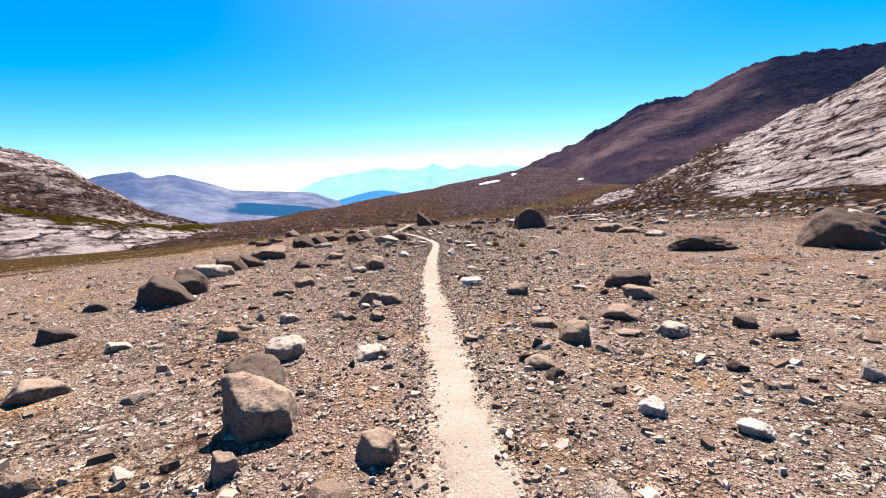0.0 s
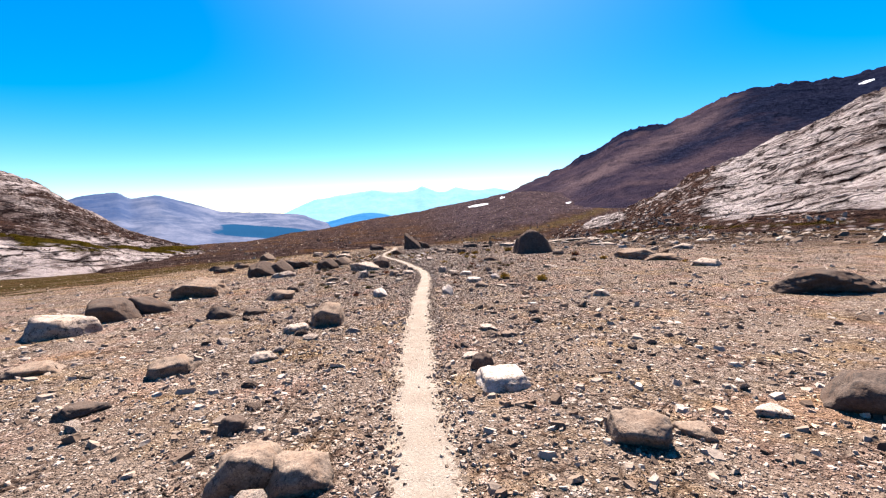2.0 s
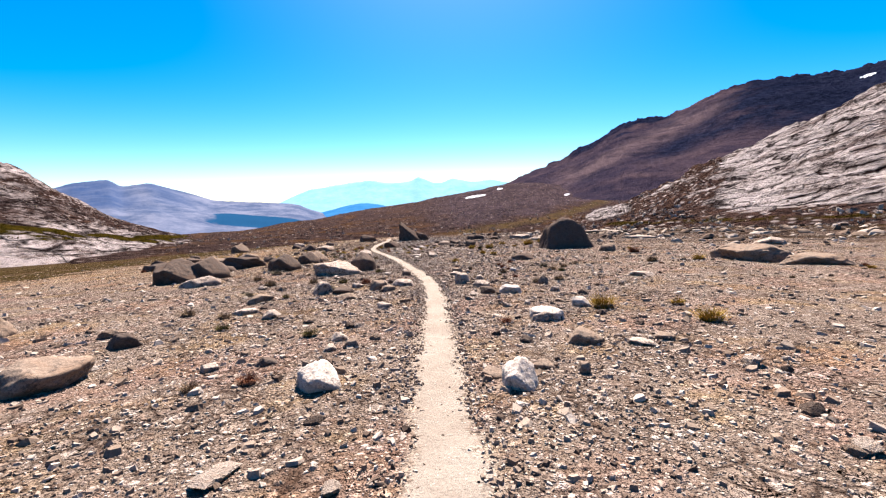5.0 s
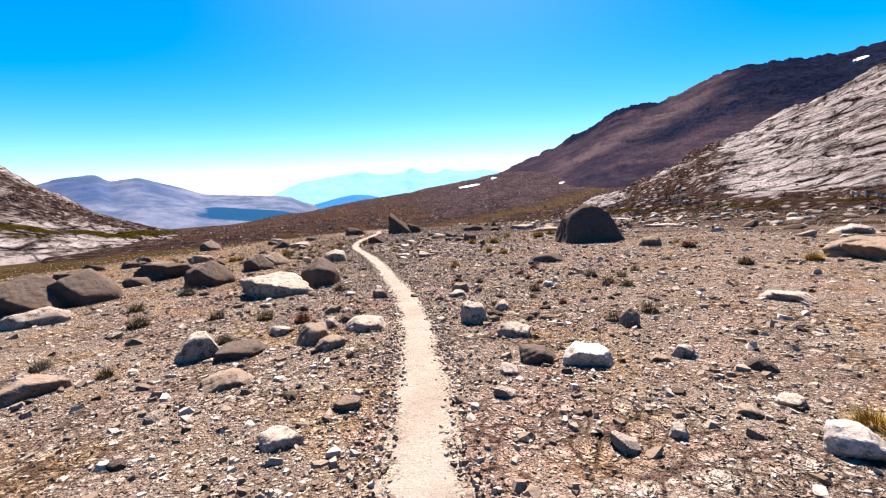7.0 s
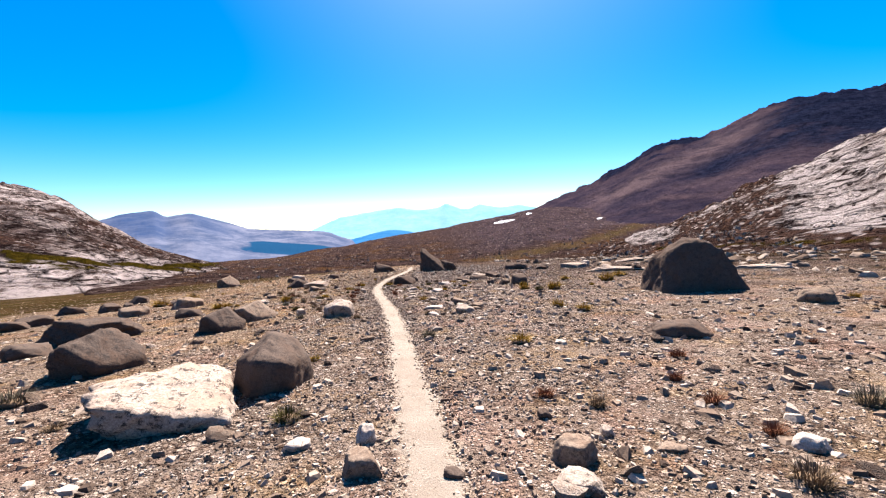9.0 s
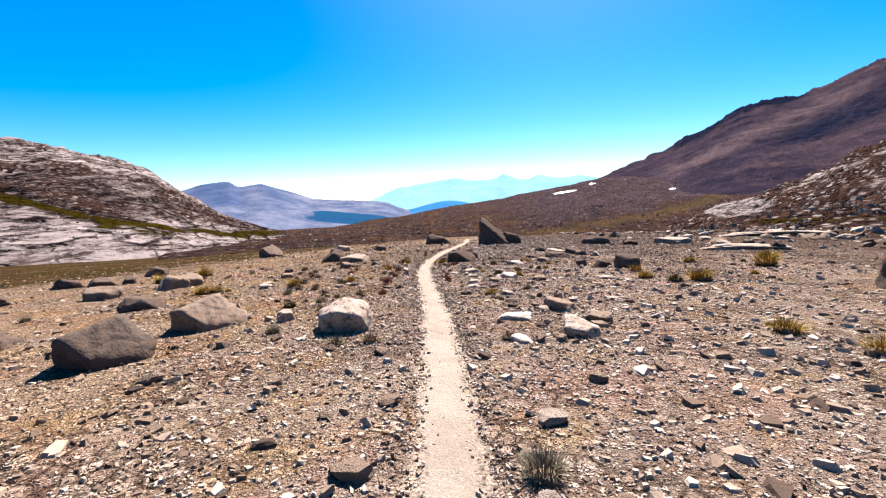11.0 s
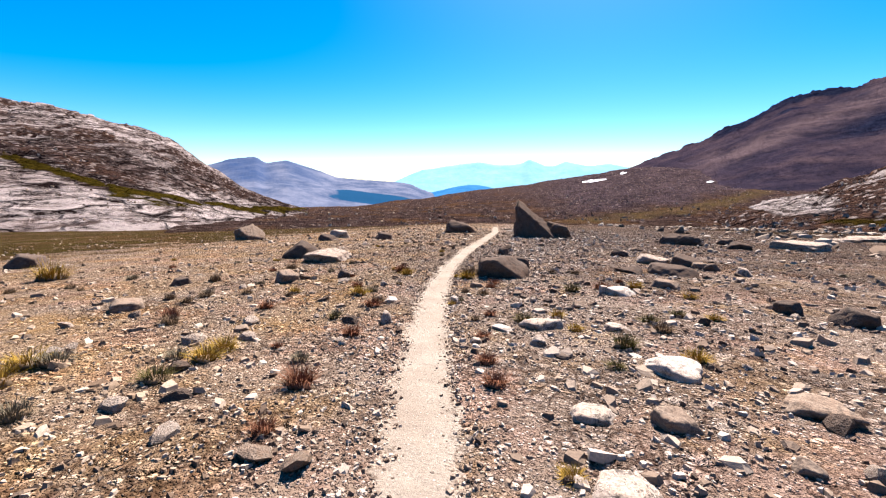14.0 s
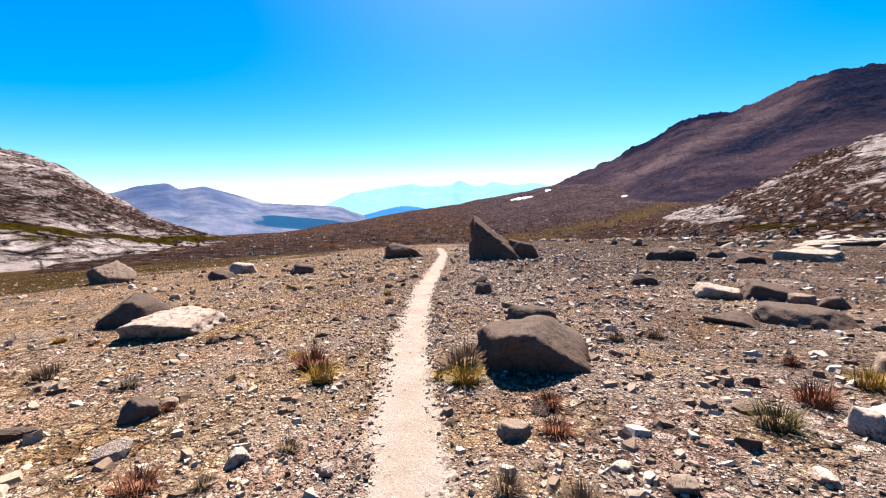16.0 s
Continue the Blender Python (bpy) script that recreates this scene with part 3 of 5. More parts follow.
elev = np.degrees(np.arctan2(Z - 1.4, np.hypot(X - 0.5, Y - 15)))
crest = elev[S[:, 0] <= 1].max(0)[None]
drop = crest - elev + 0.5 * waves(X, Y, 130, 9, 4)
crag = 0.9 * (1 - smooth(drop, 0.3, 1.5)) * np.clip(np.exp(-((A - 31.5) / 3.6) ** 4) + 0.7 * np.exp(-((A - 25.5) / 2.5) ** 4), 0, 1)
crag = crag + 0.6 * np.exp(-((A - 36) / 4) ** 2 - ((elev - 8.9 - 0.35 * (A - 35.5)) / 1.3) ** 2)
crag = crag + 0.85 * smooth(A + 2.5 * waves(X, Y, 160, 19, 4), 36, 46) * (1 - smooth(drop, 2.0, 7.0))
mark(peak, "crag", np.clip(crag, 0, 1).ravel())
tongue = np.exp(-((elev - 6.4 - 0.38 * (A - 23.2) + 0.5 * waves(X, Y, 120, 29, 4)) / 0.9) ** 2) * smooth(A, 19, 24) * (1 - smooth(A, 38, 44))
mark(peak, "scree", tongue.ravel())
tagged(peak, "dark purple-brown scree mountain with a jagged crest", "mountain", kind="structure")

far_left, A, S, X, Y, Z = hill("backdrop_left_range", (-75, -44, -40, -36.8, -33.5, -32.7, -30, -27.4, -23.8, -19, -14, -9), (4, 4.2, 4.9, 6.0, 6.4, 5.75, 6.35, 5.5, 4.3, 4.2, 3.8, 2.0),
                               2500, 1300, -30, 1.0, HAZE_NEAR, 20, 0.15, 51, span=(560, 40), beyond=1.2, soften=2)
elev = np.degrees(np.arctan2(Z, np.hypot(X, Y)))
mark(far_left, "turf", (0.95 * np.exp(-((A + 18.5 + 0.8 * waves(X, Y, 300, 3, 3)) / 6.0) ** 4 - ((elev - 1.7 + 0.10 * (A + 19)) / 0.85) ** 4)).ravel())
# where two peaks are coloured darker, for cliffs and flanks in shade
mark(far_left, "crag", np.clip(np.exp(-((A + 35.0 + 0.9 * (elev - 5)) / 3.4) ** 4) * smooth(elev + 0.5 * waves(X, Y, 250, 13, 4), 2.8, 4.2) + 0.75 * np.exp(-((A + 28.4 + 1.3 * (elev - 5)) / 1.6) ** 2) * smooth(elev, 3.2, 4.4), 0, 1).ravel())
tagged(far_left, "mountains tinted blue-grey for haze, with a dark forest below", "mountain range", kind="structure")
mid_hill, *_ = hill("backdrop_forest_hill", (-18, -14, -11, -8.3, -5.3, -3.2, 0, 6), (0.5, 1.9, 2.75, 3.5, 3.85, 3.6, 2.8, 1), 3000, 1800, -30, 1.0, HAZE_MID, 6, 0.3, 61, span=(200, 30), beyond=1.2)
tagged(mid_hill, "wooded hill in the distance, tinted blue for haze", "hill", kind="structure")
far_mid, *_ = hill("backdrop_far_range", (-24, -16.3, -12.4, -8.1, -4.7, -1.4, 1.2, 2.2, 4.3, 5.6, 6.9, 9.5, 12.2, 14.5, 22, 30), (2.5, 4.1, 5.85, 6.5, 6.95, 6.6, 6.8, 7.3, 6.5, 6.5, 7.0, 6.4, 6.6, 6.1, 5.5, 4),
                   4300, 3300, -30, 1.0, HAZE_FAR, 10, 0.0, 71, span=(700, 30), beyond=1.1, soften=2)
tagged(far_mid, "far mountain range tinted pale blue for haze", "mountain range", kind="structure")


def build_path():
    """The trodden sandy strip, with wandering edges that dip under the soil."""
    y = np.arange(-28, 74, 0.05)
    u = np.linspace(-1, 1, 15)
    mid = trail_x(y) + 0.02 * waves(y, y * 0, 1.7, 5, 3)
    lo = 0.222 + 0.085 * smooth(y, 24, 36) + 0.05 * waves(y, y * 0 + 3, 1.1, 6, 4) + 0.055 * waves(y, y * 0, 0.34, 16, 3)
    hi = 0.222 + 0.05 * smooth(y, 24, 32) + 0.05 * waves(y, y * 0 + 7, 1.3, 7, 4) + 0.055 * waves(y, y * 0 + 2, 0.31, 18, 3)
    lo, hi = lo + 0.055, hi + 0.055
    half = np.where(u[None] < 0, lo[:, None], hi[:, None])
    X = mid[:, None] + u[None] * half
    Y = np.repeat(y[:, None], len(u), 1)
    Z = land(X, Y) + 0.014 - 0.034 * np.abs(u[None]) ** 4 + 0.004 * waves(X, Y, 0.35, 9, 3)
    ob = mesh_object("footpath", np.stack([X, Y, Z], -1).reshape(-1, 3), grid_faces(len(y), len(u)), SAND)
    mark(ob, "margin", np.repeat(np.abs(u)[None], len(y), 0).ravel())
    return tagged(ob, "narrow trodden footpath of pale dusty sand", "path", kind="structure")


def snow(surface, az, el, wide, tall, seed):
    """A left-over snow patch laid on a slope, at a bearing and height seen from the plain."""
    A, X, Y, Z = surface
    rows, cols = 9, 25
    out = np.zeros((rows, cols, 3))
    for j in range(cols):
        u = j / (cols - 1) * 2 - 1
        a = az + u * wide / 2
        c = int(np.argmin(np.abs(A[0] - a)))
        seen = np.degrees(np.arctan2(Z[:, c] - 1.4, np.hypot(X[:, c] - 0.5, Y[:, c] - 15)))
        top = int(np.argmax(seen))
        grow = math.sqrt(max(0, 1 - u * u)) * (0.75 + 0.35 * float(waves(np.array([u * 3.0]), np.array([seed * 1.0]), 1.5, seed, 3)[0]))
        for i in range(rows):
            e = el + (i / (rows - 1) - 0.5) * tall * grow + 0.06 * u * wide
            p = [np.interp(e, seen[:top + 1], q[:top + 1, c]) for q in (X, Y, Z)]
            out[i, j] = (p[0], p[1] - 0.6, p[2] + 0.5)
    ob = mesh_object("snow_patch", out.reshape(-1, 3), grid_faces(rows, cols), SNOW)
    return tagged(ob, "old white snow patch remaining on a dark slope", "snow patch", group="snow patches")


build_path()
snow(MOOR, 10.2, 4.25, 3.0, 0.32, 1)
snow(MOOR, 13.6, 5.15, 0.8, 0.3, 2)
snow(PEAK, 51.6, 13.0, 1.1, 0.35, 3)
snow(MOOR, 22.6, 3.9, 0.7, 0.25, 4)


# ---- stones ----
def ico(level):
    bm = bmesh.new()
    bmesh.ops.create_icosphere(bm, subdivisions=level, radius=1.0)
    v = np.array([p.co[:] for p in bm.verts])
    f = np.array([[q.index for q in p.verts] for p in bm.faces])
    bm.free()
    return v / np.linalg.norm(v, axis=1)[:, None], f


ICO = {k: ico(k) for k in (2, 4, 5)}


def stone_shape(seed, level, cuts=11, sharp=30.0, relief=0.065, planes=()):
    """A broken boulder that fills the cube from -1 to 1: a ball cut by planes, with slightly rounded arrises and a rough skin."""
    rng = np.random.RandomState(seed)
    d, f = ICO[level]
    n = rng.normal(size=(cuts, 3)) * (1, 1, 0.75)
    if level > 2:
        n[:, 2] = np.abs(n[:, 2]) - 0.15
    n /= np.linalg.norm(n, axis=1)[:, None]
    off = rng.uniform(0.50, 1.0, cuts)
    cap = np.array([[rng.normal(0, 0.3), rng.normal(0, 0.3), 1.0], [0, 0, -1.0]])
    cap /= np.linalg.norm(cap, axis=1)[:, None]
    if len(planes):
        own = np.array(planes, float)
        n, off = own[:, :3] / np.linalg.norm(own[:, :3], axis=1)[:, None], own[:, 3]
        cap = np.array([[0, 0, -1.0]])
    elif level > 2:
        j = rng.normal(size=(6, 3))
        sides = np.array([[0.3 * j[0, 0], -1.0, -0.28 + 0.15 * j[0, 2]], [-1.0, 0.35 * j[1, 1], 0.3 + 0.3 * j[1, 2]], [1.0, 0.35 * j[2, 1], 0.4 + 0.3 * j[2, 2]], [0.35 * j[3, 0], 1.0, 0.2]])
        sides /= np.linalg.norm(sides, axis=1)[:, None]
        cap[0] = (0.20 + 0.3 * j[4, 0], -0.24 + 0.16 * j[4, 1], 1.0)
        cap[0] /= np.linalg.norm(cap[0])
        n, off = np.concatenate([n, sides]), np.concatenate([off * 0.5 + 0.47, rng.uniform(0.52, 0.85, 4)])
    n = np.concatenate([n, cap])
    off = np.concatenate([off, rng.uniform(0.52, 0.78, len(cap))])
    c = np.clip(d @ n.T, 1e-3, None) / off
    r = 1 / ((c ** sharp).sum(1) + 0.7 ** sharp) ** (1 / sharp)
    v = d * r[:, None]
    if level > 2:
        p = v * 1.7 + seed * 0.37
        rough = waves(p[:, 0] + p[:, 2] * 0.6, p[:, 1] - p[:, 2] * 0.8, 1.5, seed, 6)
        chips = np.round(waves(p[:, 0] - p[:, 2], p[:, 1] + p[:, 2] * 0.5, 0.9, seed + 7, 3) * 2.5) / 2.5
        v = v * (1 + relief * rough + relief * 0.6 * chips)[:, None]
    lo, hi = v.min(0), v.max(0)
    return (v - (lo + hi) / 2) / ((hi - lo) / 2), f


SHAPES = {}
STONE_WORDS = {
    "pale": "pale sun-bleached granite",
    "white": "nearly white bleached granite",
    "tan": "tan weathered granite",
    "dark": "dark grey lichen-stained granite",
}
stone_count = [0]


def rock(x, y, wide, high, tone, turn=0, deep=0.75, seed=None, planes=()):
    """One stone of its own, sunk a little into the soil."""
    stone_count[0] += 1
    s = stone_count[0] if seed is None else seed
    level = 5 if wide > 1.3 else 4
    v, f = stone_shape(100 + s, level, cuts=9 + s % 6, planes=planes)
    v = v * (wide / 2, wide * deep / 2, 1)
    buried = 0.28
    v[:, 2] = (v[:, 2] + 1) / 2 * high * (1 + buried) - high * buried
    flat = high < 0.32 * wide
    kind = "boulder" if wide > 0.75 and not flat else ("flat_rock" if flat else "rock")
    ob = mesh_object(kind, v, f, STONE[tone])
    ob.location = (x, y, float(land(x, y)))
    ob.rotation_euler = (0, 0, radians(turn + (0 if planes else (s * 37) % 30 - 15)))
    shape = "low flat slab" if flat else ("large angular boulder" if wide > 0.75 else "angular rock")
    where = "beside the footpath" if abs(x - float(trail_x(y))) < 1.6 else "on stony soil"
    return tagged(ob, f"{STONE_WORDS[tone]} {shape} {where}", "boulder" if wide > 0.75 else "rock", group="rocks along the path")


def chips(count, seed, k=5):
    """Broken plates of stone: crooked prisms of k sides with a tipped top, open below."""
    rng = np.random.RandomState(seed)
    out = []
    for _ in range(count):
        a = (np.arange(k) + rng.uniform(-0.38, 0.38, k)) * 6.283 / k
        r = rng.uniform(0.65, 1.1, k)
        ring = np.stack([np.cos(a) * r, np.sin(a) * r], -1)
        top = ring * rng.uniform(0.45, 0.95, (k, 1)) + rng.normal(0, 0.07, 2)
        high = 1 + top @ rng.normal(0, 0.35, 2) + rng.normal(0, 0.12, k)
        out.append(np.concatenate([np.c_[top, high], np.c_[ring, np.full(k, -1.0)]]))
    sides = [t for i in range(k) for t in ((i, k + i, k + (i + 1) % k), (i, k + (i + 1) % k, (i + 1) % k))]
    return np.array(out), np.array([(0, i, i + 1) for i in range(1, k - 1)] + sides)


def scatter(name, count, sizes, xs, ys, seed, level, label, clear, spread, half=0, thick=(0.28, 0.65), skew=2.2):
    """Loose stones in one mesh; level 0 takes plates, else rounder stones."""
    rng = np.random.RandomState(seed)
    if level:
        bank, f = np.array([stone_shape(900 + i, level, cuts=8, sharp=30)[0] for i in range(14)]), ICO[level][1]
    else:
        bank, f = chips(40, seed, 5 if sizes[1] > 0.04 else 4)
    y = rng.uniform(ys[0], ys[1], count)
    side = np.where(rng.rand(count) < 0.5, -1, 1) if not half else np.full(count, half)
    x = trail_x(y) + side * (clear * rng.uniform(0.6, 1.3, count) + np.abs(rng.normal(0, spread, count)))
    x = np.clip(x, xs[0], xs[1])
    clump = waves(x, y, 2.6, seed + 4, 4)
    keep = clump > rng.uniform(-1.2, 0.7, count)
    x, y = x[keep], y[keep]
    s = sizes[0] * (sizes[1] / sizes[0]) ** (rng.rand(len(x)) ** skew)
    z = land(x, y)
    a = rng.uniform(0, 6.28, len(x))
    base = bank[rng.randint(0, len(bank), len(x))]
    shape = np.stack([s, s * rng.uniform(0.55, 0.95, len(x)), s * rng.uniform(*thick, len(x))], -1)
    v = base * shape[:, None, :]
    t1, t2 = rng.normal(0, 0.22, len(x)), rng.normal(0, 0.22, len(x))
    v[..., 2] += v[..., 0] * t1[:, None] + v[..., 1] * t2[:, None]
    c, q = np.cos(a)[:, None], np.sin(a)[:, None]
    out = np.stack([v[..., 0] * c - v[..., 1] * q + x[:, None], v[..., 0] * q + v[..., 1] * c + y[:, None], v[..., 2] + (z + shape[:, 2] * 0.35)[:, None]], -1)
    faces = (f[None] + (np.arange(len(x)) * base.shape[1])[:, None, None]).reshape(-1, 3)
    ob = mesh_object(name, out.reshape(-1, 3), faces, GRAVEL, smooth_on=False)
    return tagged(ob, label, "gravel", kind="stuff")


def blades(seed, tone, n, spread, short, tall, thin, name):
    """Thin dry blades fanning out of one root."""
    rng = np.random.RandomState(seed)
    verts, faces = [], []
    for i in range(n):
        a = rng.uniform(0, 6.28)
        r0 = 0.34 * math.sqrt(rng.rand())
        out = rng.uniform(0.05, spread)
        up = rng.uniform(short, tall) * (1 - 0.4 * out)
        wid = rng.uniform(0.6, 1.3) * thin
        cx, cy = r0 * math.cos(a), r0 * math.sin(a)
        dx, dy = math.cos(a + rng.normal(0, 0.5)), math.sin(a + rng.normal(0, 0.5))
        px, py = -dy * wid, dx * wid
        k = len(verts)
        for s, w in ((0, 1.0), (0.55, 0.8), (1, 0.15)):
            bx, by, bz = cx + dx * out * s * s, cy + dy * out * s * s, up * (s - 0.15 * s * s) - 0.03
            verts.append((bx + px * w, by + py * w, bz))
            verts.append((bx - px * w, by - py * w, bz))
        faces += [(k, k + 1, k + 3, k + 2), (k + 2, k + 3, k + 5, k + 4)]
    return mesh_object(name, verts, faces, GRASS[tone])


def thatch(seed, tone):
    """The matted dead base of a tuft."""
    v, f = stone_shape(700 + seed, 2, cuts=5)
    v = v * (0.40, 0.40, 0.17)
    v[:, 2] += 0.10
    return mesh_object("thatch", v, f, GRASS[tone])


def master_tuft(seed, tone):
    root = new("grass_tuft")
    for piece in (blades(seed, tone, 320, 0.52, 0.30, 0.95, 0.013, "foliage"), thatch(seed, "brown" if tone != "red" else "red"), blades(seed + 50, "grey" if tone in ("green", "grey") else tone, 16, 0.35, 0.9, 1.3, 0.008, "seed_head")):
        piece.parent = root
    return root


TUFTS = {(tone, i): master_tuft(40 + i, tone) for tone in GRASS for i in range(3)}
used_tufts = set()
TUFT_WORDS = {
    "straw": "golden straw-coloured dry grass tuft on stony soil",
    "green": "dark olive alpine grass tuft among stones",
    "brown": "withered brown grass tuft among stones",
    "red": "rust-brown dried herb tuft on stony soil",
    "grey": "grey-green dry grass tuft on gravel",
}
tuft_count = [0]


def tuft(x, y, wide, tone):
    tuft_count[0] += 1
    i = tuft_count[0]
    tall = wide * (0.70 + 0.25 * ((i * 7) % 5) / 5)
    spot = pose(x, y, float(land(x, y)) - 0.01, 0, 0, i * 109)
    master = TUFTS[tone, i % 3]
    ob = copy_thing(master, spot) if (tone, i % 3) in used_tufts else master
    used_tufts.add((tone, i % 3))
    ob.matrix_basis = spot @ Matrix.Diagonal((wide, wide, tall, 1))
    return tagged(ob, TUFT_WORDS[tone], "grass tuft", group="tufts of dry grass")


# cuts of the blocks with a look of their own: a top that tips to the sun, and a wedge that tips to the path
BLOCK = ((0.50, -0.42, 0.80, 0.48), (-0.95, -0.25, 0.1, 0.85), (0.9, -0.1, 0.35, 0.85), (-0.15, -1, -0.42, 0.72), (0, 1, 0.1, 0.8), (-0.30, -0.25, 0.9, 0.56))
RIDGE = ((0.58, -0.42, 0.70, 0.46), (-0.35, -0.05, 0.9, 0.56), (-0.95, -0.2, 0.1, 0.8), (-0.30, -1, -0.42, 0.62), (0, 1, 0.2, 0.8), (0.7, -0.70, -0.25, 0.82))
CREST = ((0.28, -0.26, 0.92, 0.60), (-0.95, -0.2, 0.05, 0.82), (0.9, -0.15, 0.2, 0.85), (-0.05, -1, -0.55, 0.62), (0, 1, 0.2, 0.8), (-0.5, -0.10, 0.85, 0.62))
SLAB = ((0.05, -0.10, 1, 0.5), (-0.9, -0.3, 0.25, 0.85), (0.9, 0.2, 0.3, 0.85), (0.2, -1, 0.3, 0.8), (-0.3, 1, 0.3, 0.8), (0.7, -0.7, 0.2, 0.9))
WEDGE = ((0.15, -0.36, 1, 0.48), (-0.9, -0.3, 0.1, 0.75), (0.95, -0.2, 0.2, 0.8), (0, -1, -0.3, 0.8), (0, 1, 0.1, 0.8), (0.5, 0.1, 0.85, 0.62))

# the big boulder off the path: a dome, steep towards one side
rock(9.75, 31.9, 3.05, 1.72, "dark", -12, 0.62, seed=5, planes=((-0.9, -0.2, 0.25, 0.8), (-0.5, 0, 0.75, 0.72), (0.1, -0.2, 1, 0.75), (0.55, 0, 0.75, 0.74), (0.85, -0.1, 0.45, 0.85), (0.1, -1, 0.3, 0.6), (-0.4, -0.8, 0.3, 0.72), (0, 1, 0.4, 0.7)))
# the leaning block and its neighbour by the far bend
rock(1.37, 57.0, 2.7, 2.25, "dark", 0, 0.8, seed=12, planes=((-1, -0.1, 0.05, 0.72), (0.58, -0.20, 0.78, 0.46), (-0.1, -1, 0.05, 0.6), (0, 1, 0.2, 0.7), (1, 0, 0.1, 0.85)))
rock(2.87, 57.2, 1.75, 1.0, "dark", 10, 0.8, seed=31)
# the pale slab and the dark block that leans on it, close to the path
rock(-1.3, 22.95, 1.35, 0.40, "pale", 24, 0.95, seed=45, planes=((0.34, -0.34, 0.9, 0.40), (-0.9, -0.2, -0.15, 0.8), (0.9, 0, 0.2, 0.85), (-0.25, -1, -0.25, 0.85), (0, 1, 0.1, 0.8), (-0.2, 0.1, 1, 0.62)))
rock(-0.52, 23.72, 0.92, 0.60, "dark", 22, 0.85, seed=46, planes=((0.30, -0.32, 0.9, 0.56), (-0.95, -0.3, 0.15, 0.66), (0.9, -0.5, 0.0, 0.8), (0, -1, -0.2, 0.66), (-0.55, -0.1, 0.85, 0.58), (0, 1, 0.1, 0.8), (0.75, -0.25, 0.6, 0.74)))

# the humped rock with a lit flank beside the path
rock(-0.20, 40.75, 1.25, 0.46, "dark", -4, 0.8, seed=47, planes=((-0.22, 0.05, 1, 0.62), (0.66, -0.36, 0.66, 0.60), (-0.95, -0.25, 0.1, 0.8), (-0.12, -1, -0.30, 0.52), (0.9, -0.3, 0.3, 0.95), (0, 1, 0.2, 0.8)))

# flat sheets of bare rock in the plain
rock(25.5, 62.0, 9.5, 0.40, "pale", -8, 0.5, seed=41)
rock(13.2, 45.0, 4.2, 0.30, "pale", -5, 0.4, seed=43)
rock(19.5, 41.0, 2.8, 0.25, "pale", -15, 0.5, seed=44)

rock(-0.51, 0.91, 0.17, 0.14, "tan", 27)
rock(2.65, 0.92, 0.22, 0.07, "white", -41)
rock(0.34, 1.00, 0.28, 0.16, "tan", 8)
rock(2.20, 1.27, 0.19, 0.10, "white", -30)
rock(-0.49, 1.43, 0.52, 0.39, "tan", 23, planes=WEDGE)
rock(4.09, 1.50, 0.18, 0.15, "pale", -50)
rock(-0.85, 2.25, 0.55, 0.28, "dark", 23, planes=BLOCK)
rock(1.71, 2.26, 0.31, 0.10, "tan", -16)
rock(-2.81, 2.33, 0.50, 0.16, "tan", 43)
rock(2.43, 2.53, 0.18, 0.07, "tan", -41)
rock(4.35, 2.59, 0.32, 0.11, "dark", -43)
rock(1.83, 2.78, 0.13, 0.10, "dark", -26)
rock(2.29, 2.87, 0.40, 0.21, "tan", -34)
rock(0.08, 2.89, 0.43, 0.10, "pale", 19)
rock(3.39, 2.96, 0.38, 0.14, "pale", -48)
rock(2.95, 2.99, 0.31, 0.05, "tan", -43)
rock(4.33, 3.01, 0.29, 0.13, "dark", -40)
rock(-0.84, 3.04, 0.48, 0.20, "pale", 35)
rock(1.17, 3.18, 0.18, 0.07, "tan", -8)
rock(2.14, 3.54, 0.37, 0.10, "tan", -25)
rock(3.24, 3.69, 0.53, 0.16, "tan", -39)
rock(-3.07, 3.70, 0.28, 0.10, "pale", 36)
rock(-1.80, 3.85, 0.35, 0.14, "tan", 40)
rock(1.97, 4.06, 0.11, 0.04, "tan", -29)
rock(-4.28, 4.31, 0.45, 0.19, "dark", 41)
rock(-0.01, 4.38, 0.25, 0.12, "tan", 17)
rock(-0.41, 4.45, 0.22, 0.11, "tan", 25)
rock(-1.30, 4.61, 0.32, 0.13, "pale", 37)
rock(4.08, 4.79, 0.66, 0.18, "tan", -49)
rock(-0.29, 5.19, 0.20, 0.08, "pale", 18)
rock(0.10, 5.47, 0.41, 0.17, "tan", 16)
rock(-0.23, 5.54, 0.49, 0.23, "tan", 22)
rock(2.29, 5.61, 0.40, 0.19, "tan", -30)
rock(-2.24, 5.64, 0.23, 0.07, "dark", 39)
rock(2.72, 5.65, 0.30, 0.06, "tan", -36)
rock(4.33, 5.74, 0.83, 0.29, "dark", -43)
rock(3.51, 5.86, 0.27, 0.06, "pale", -43)
rock(-0.62, 6.27, 0.24, 0.11, "dark", 24)
rock(-5.29, 6.28, 0.43, 0.17, "dark", 38)
rock(1.65, 6.85, 0.56, 0.13, "white", -13, 1.0, planes=SLAB)
rock(-4.30, 6.68, 1.05, 0.54, "dark", 32)
rock(-2.13, 6.82, 0.43, 0.10, "dark", 38)
rock(1.53, 7.34, 0.27, 0.17, "dark", -9)
rock(-4.37, 7.58, 0.86, 0.56, "dark", 42)
rock(1.49, 7.76, 0.23, 0.05, "pale", -19)
rock(-1.98, 7.94, 0.51, 0.20, "tan", 30)
rock(1.47, 8.18, 0.11, 0.07, "dark", -16)
rock(-3.72, 8.21, 0.62, 0.13, "tan", 41)
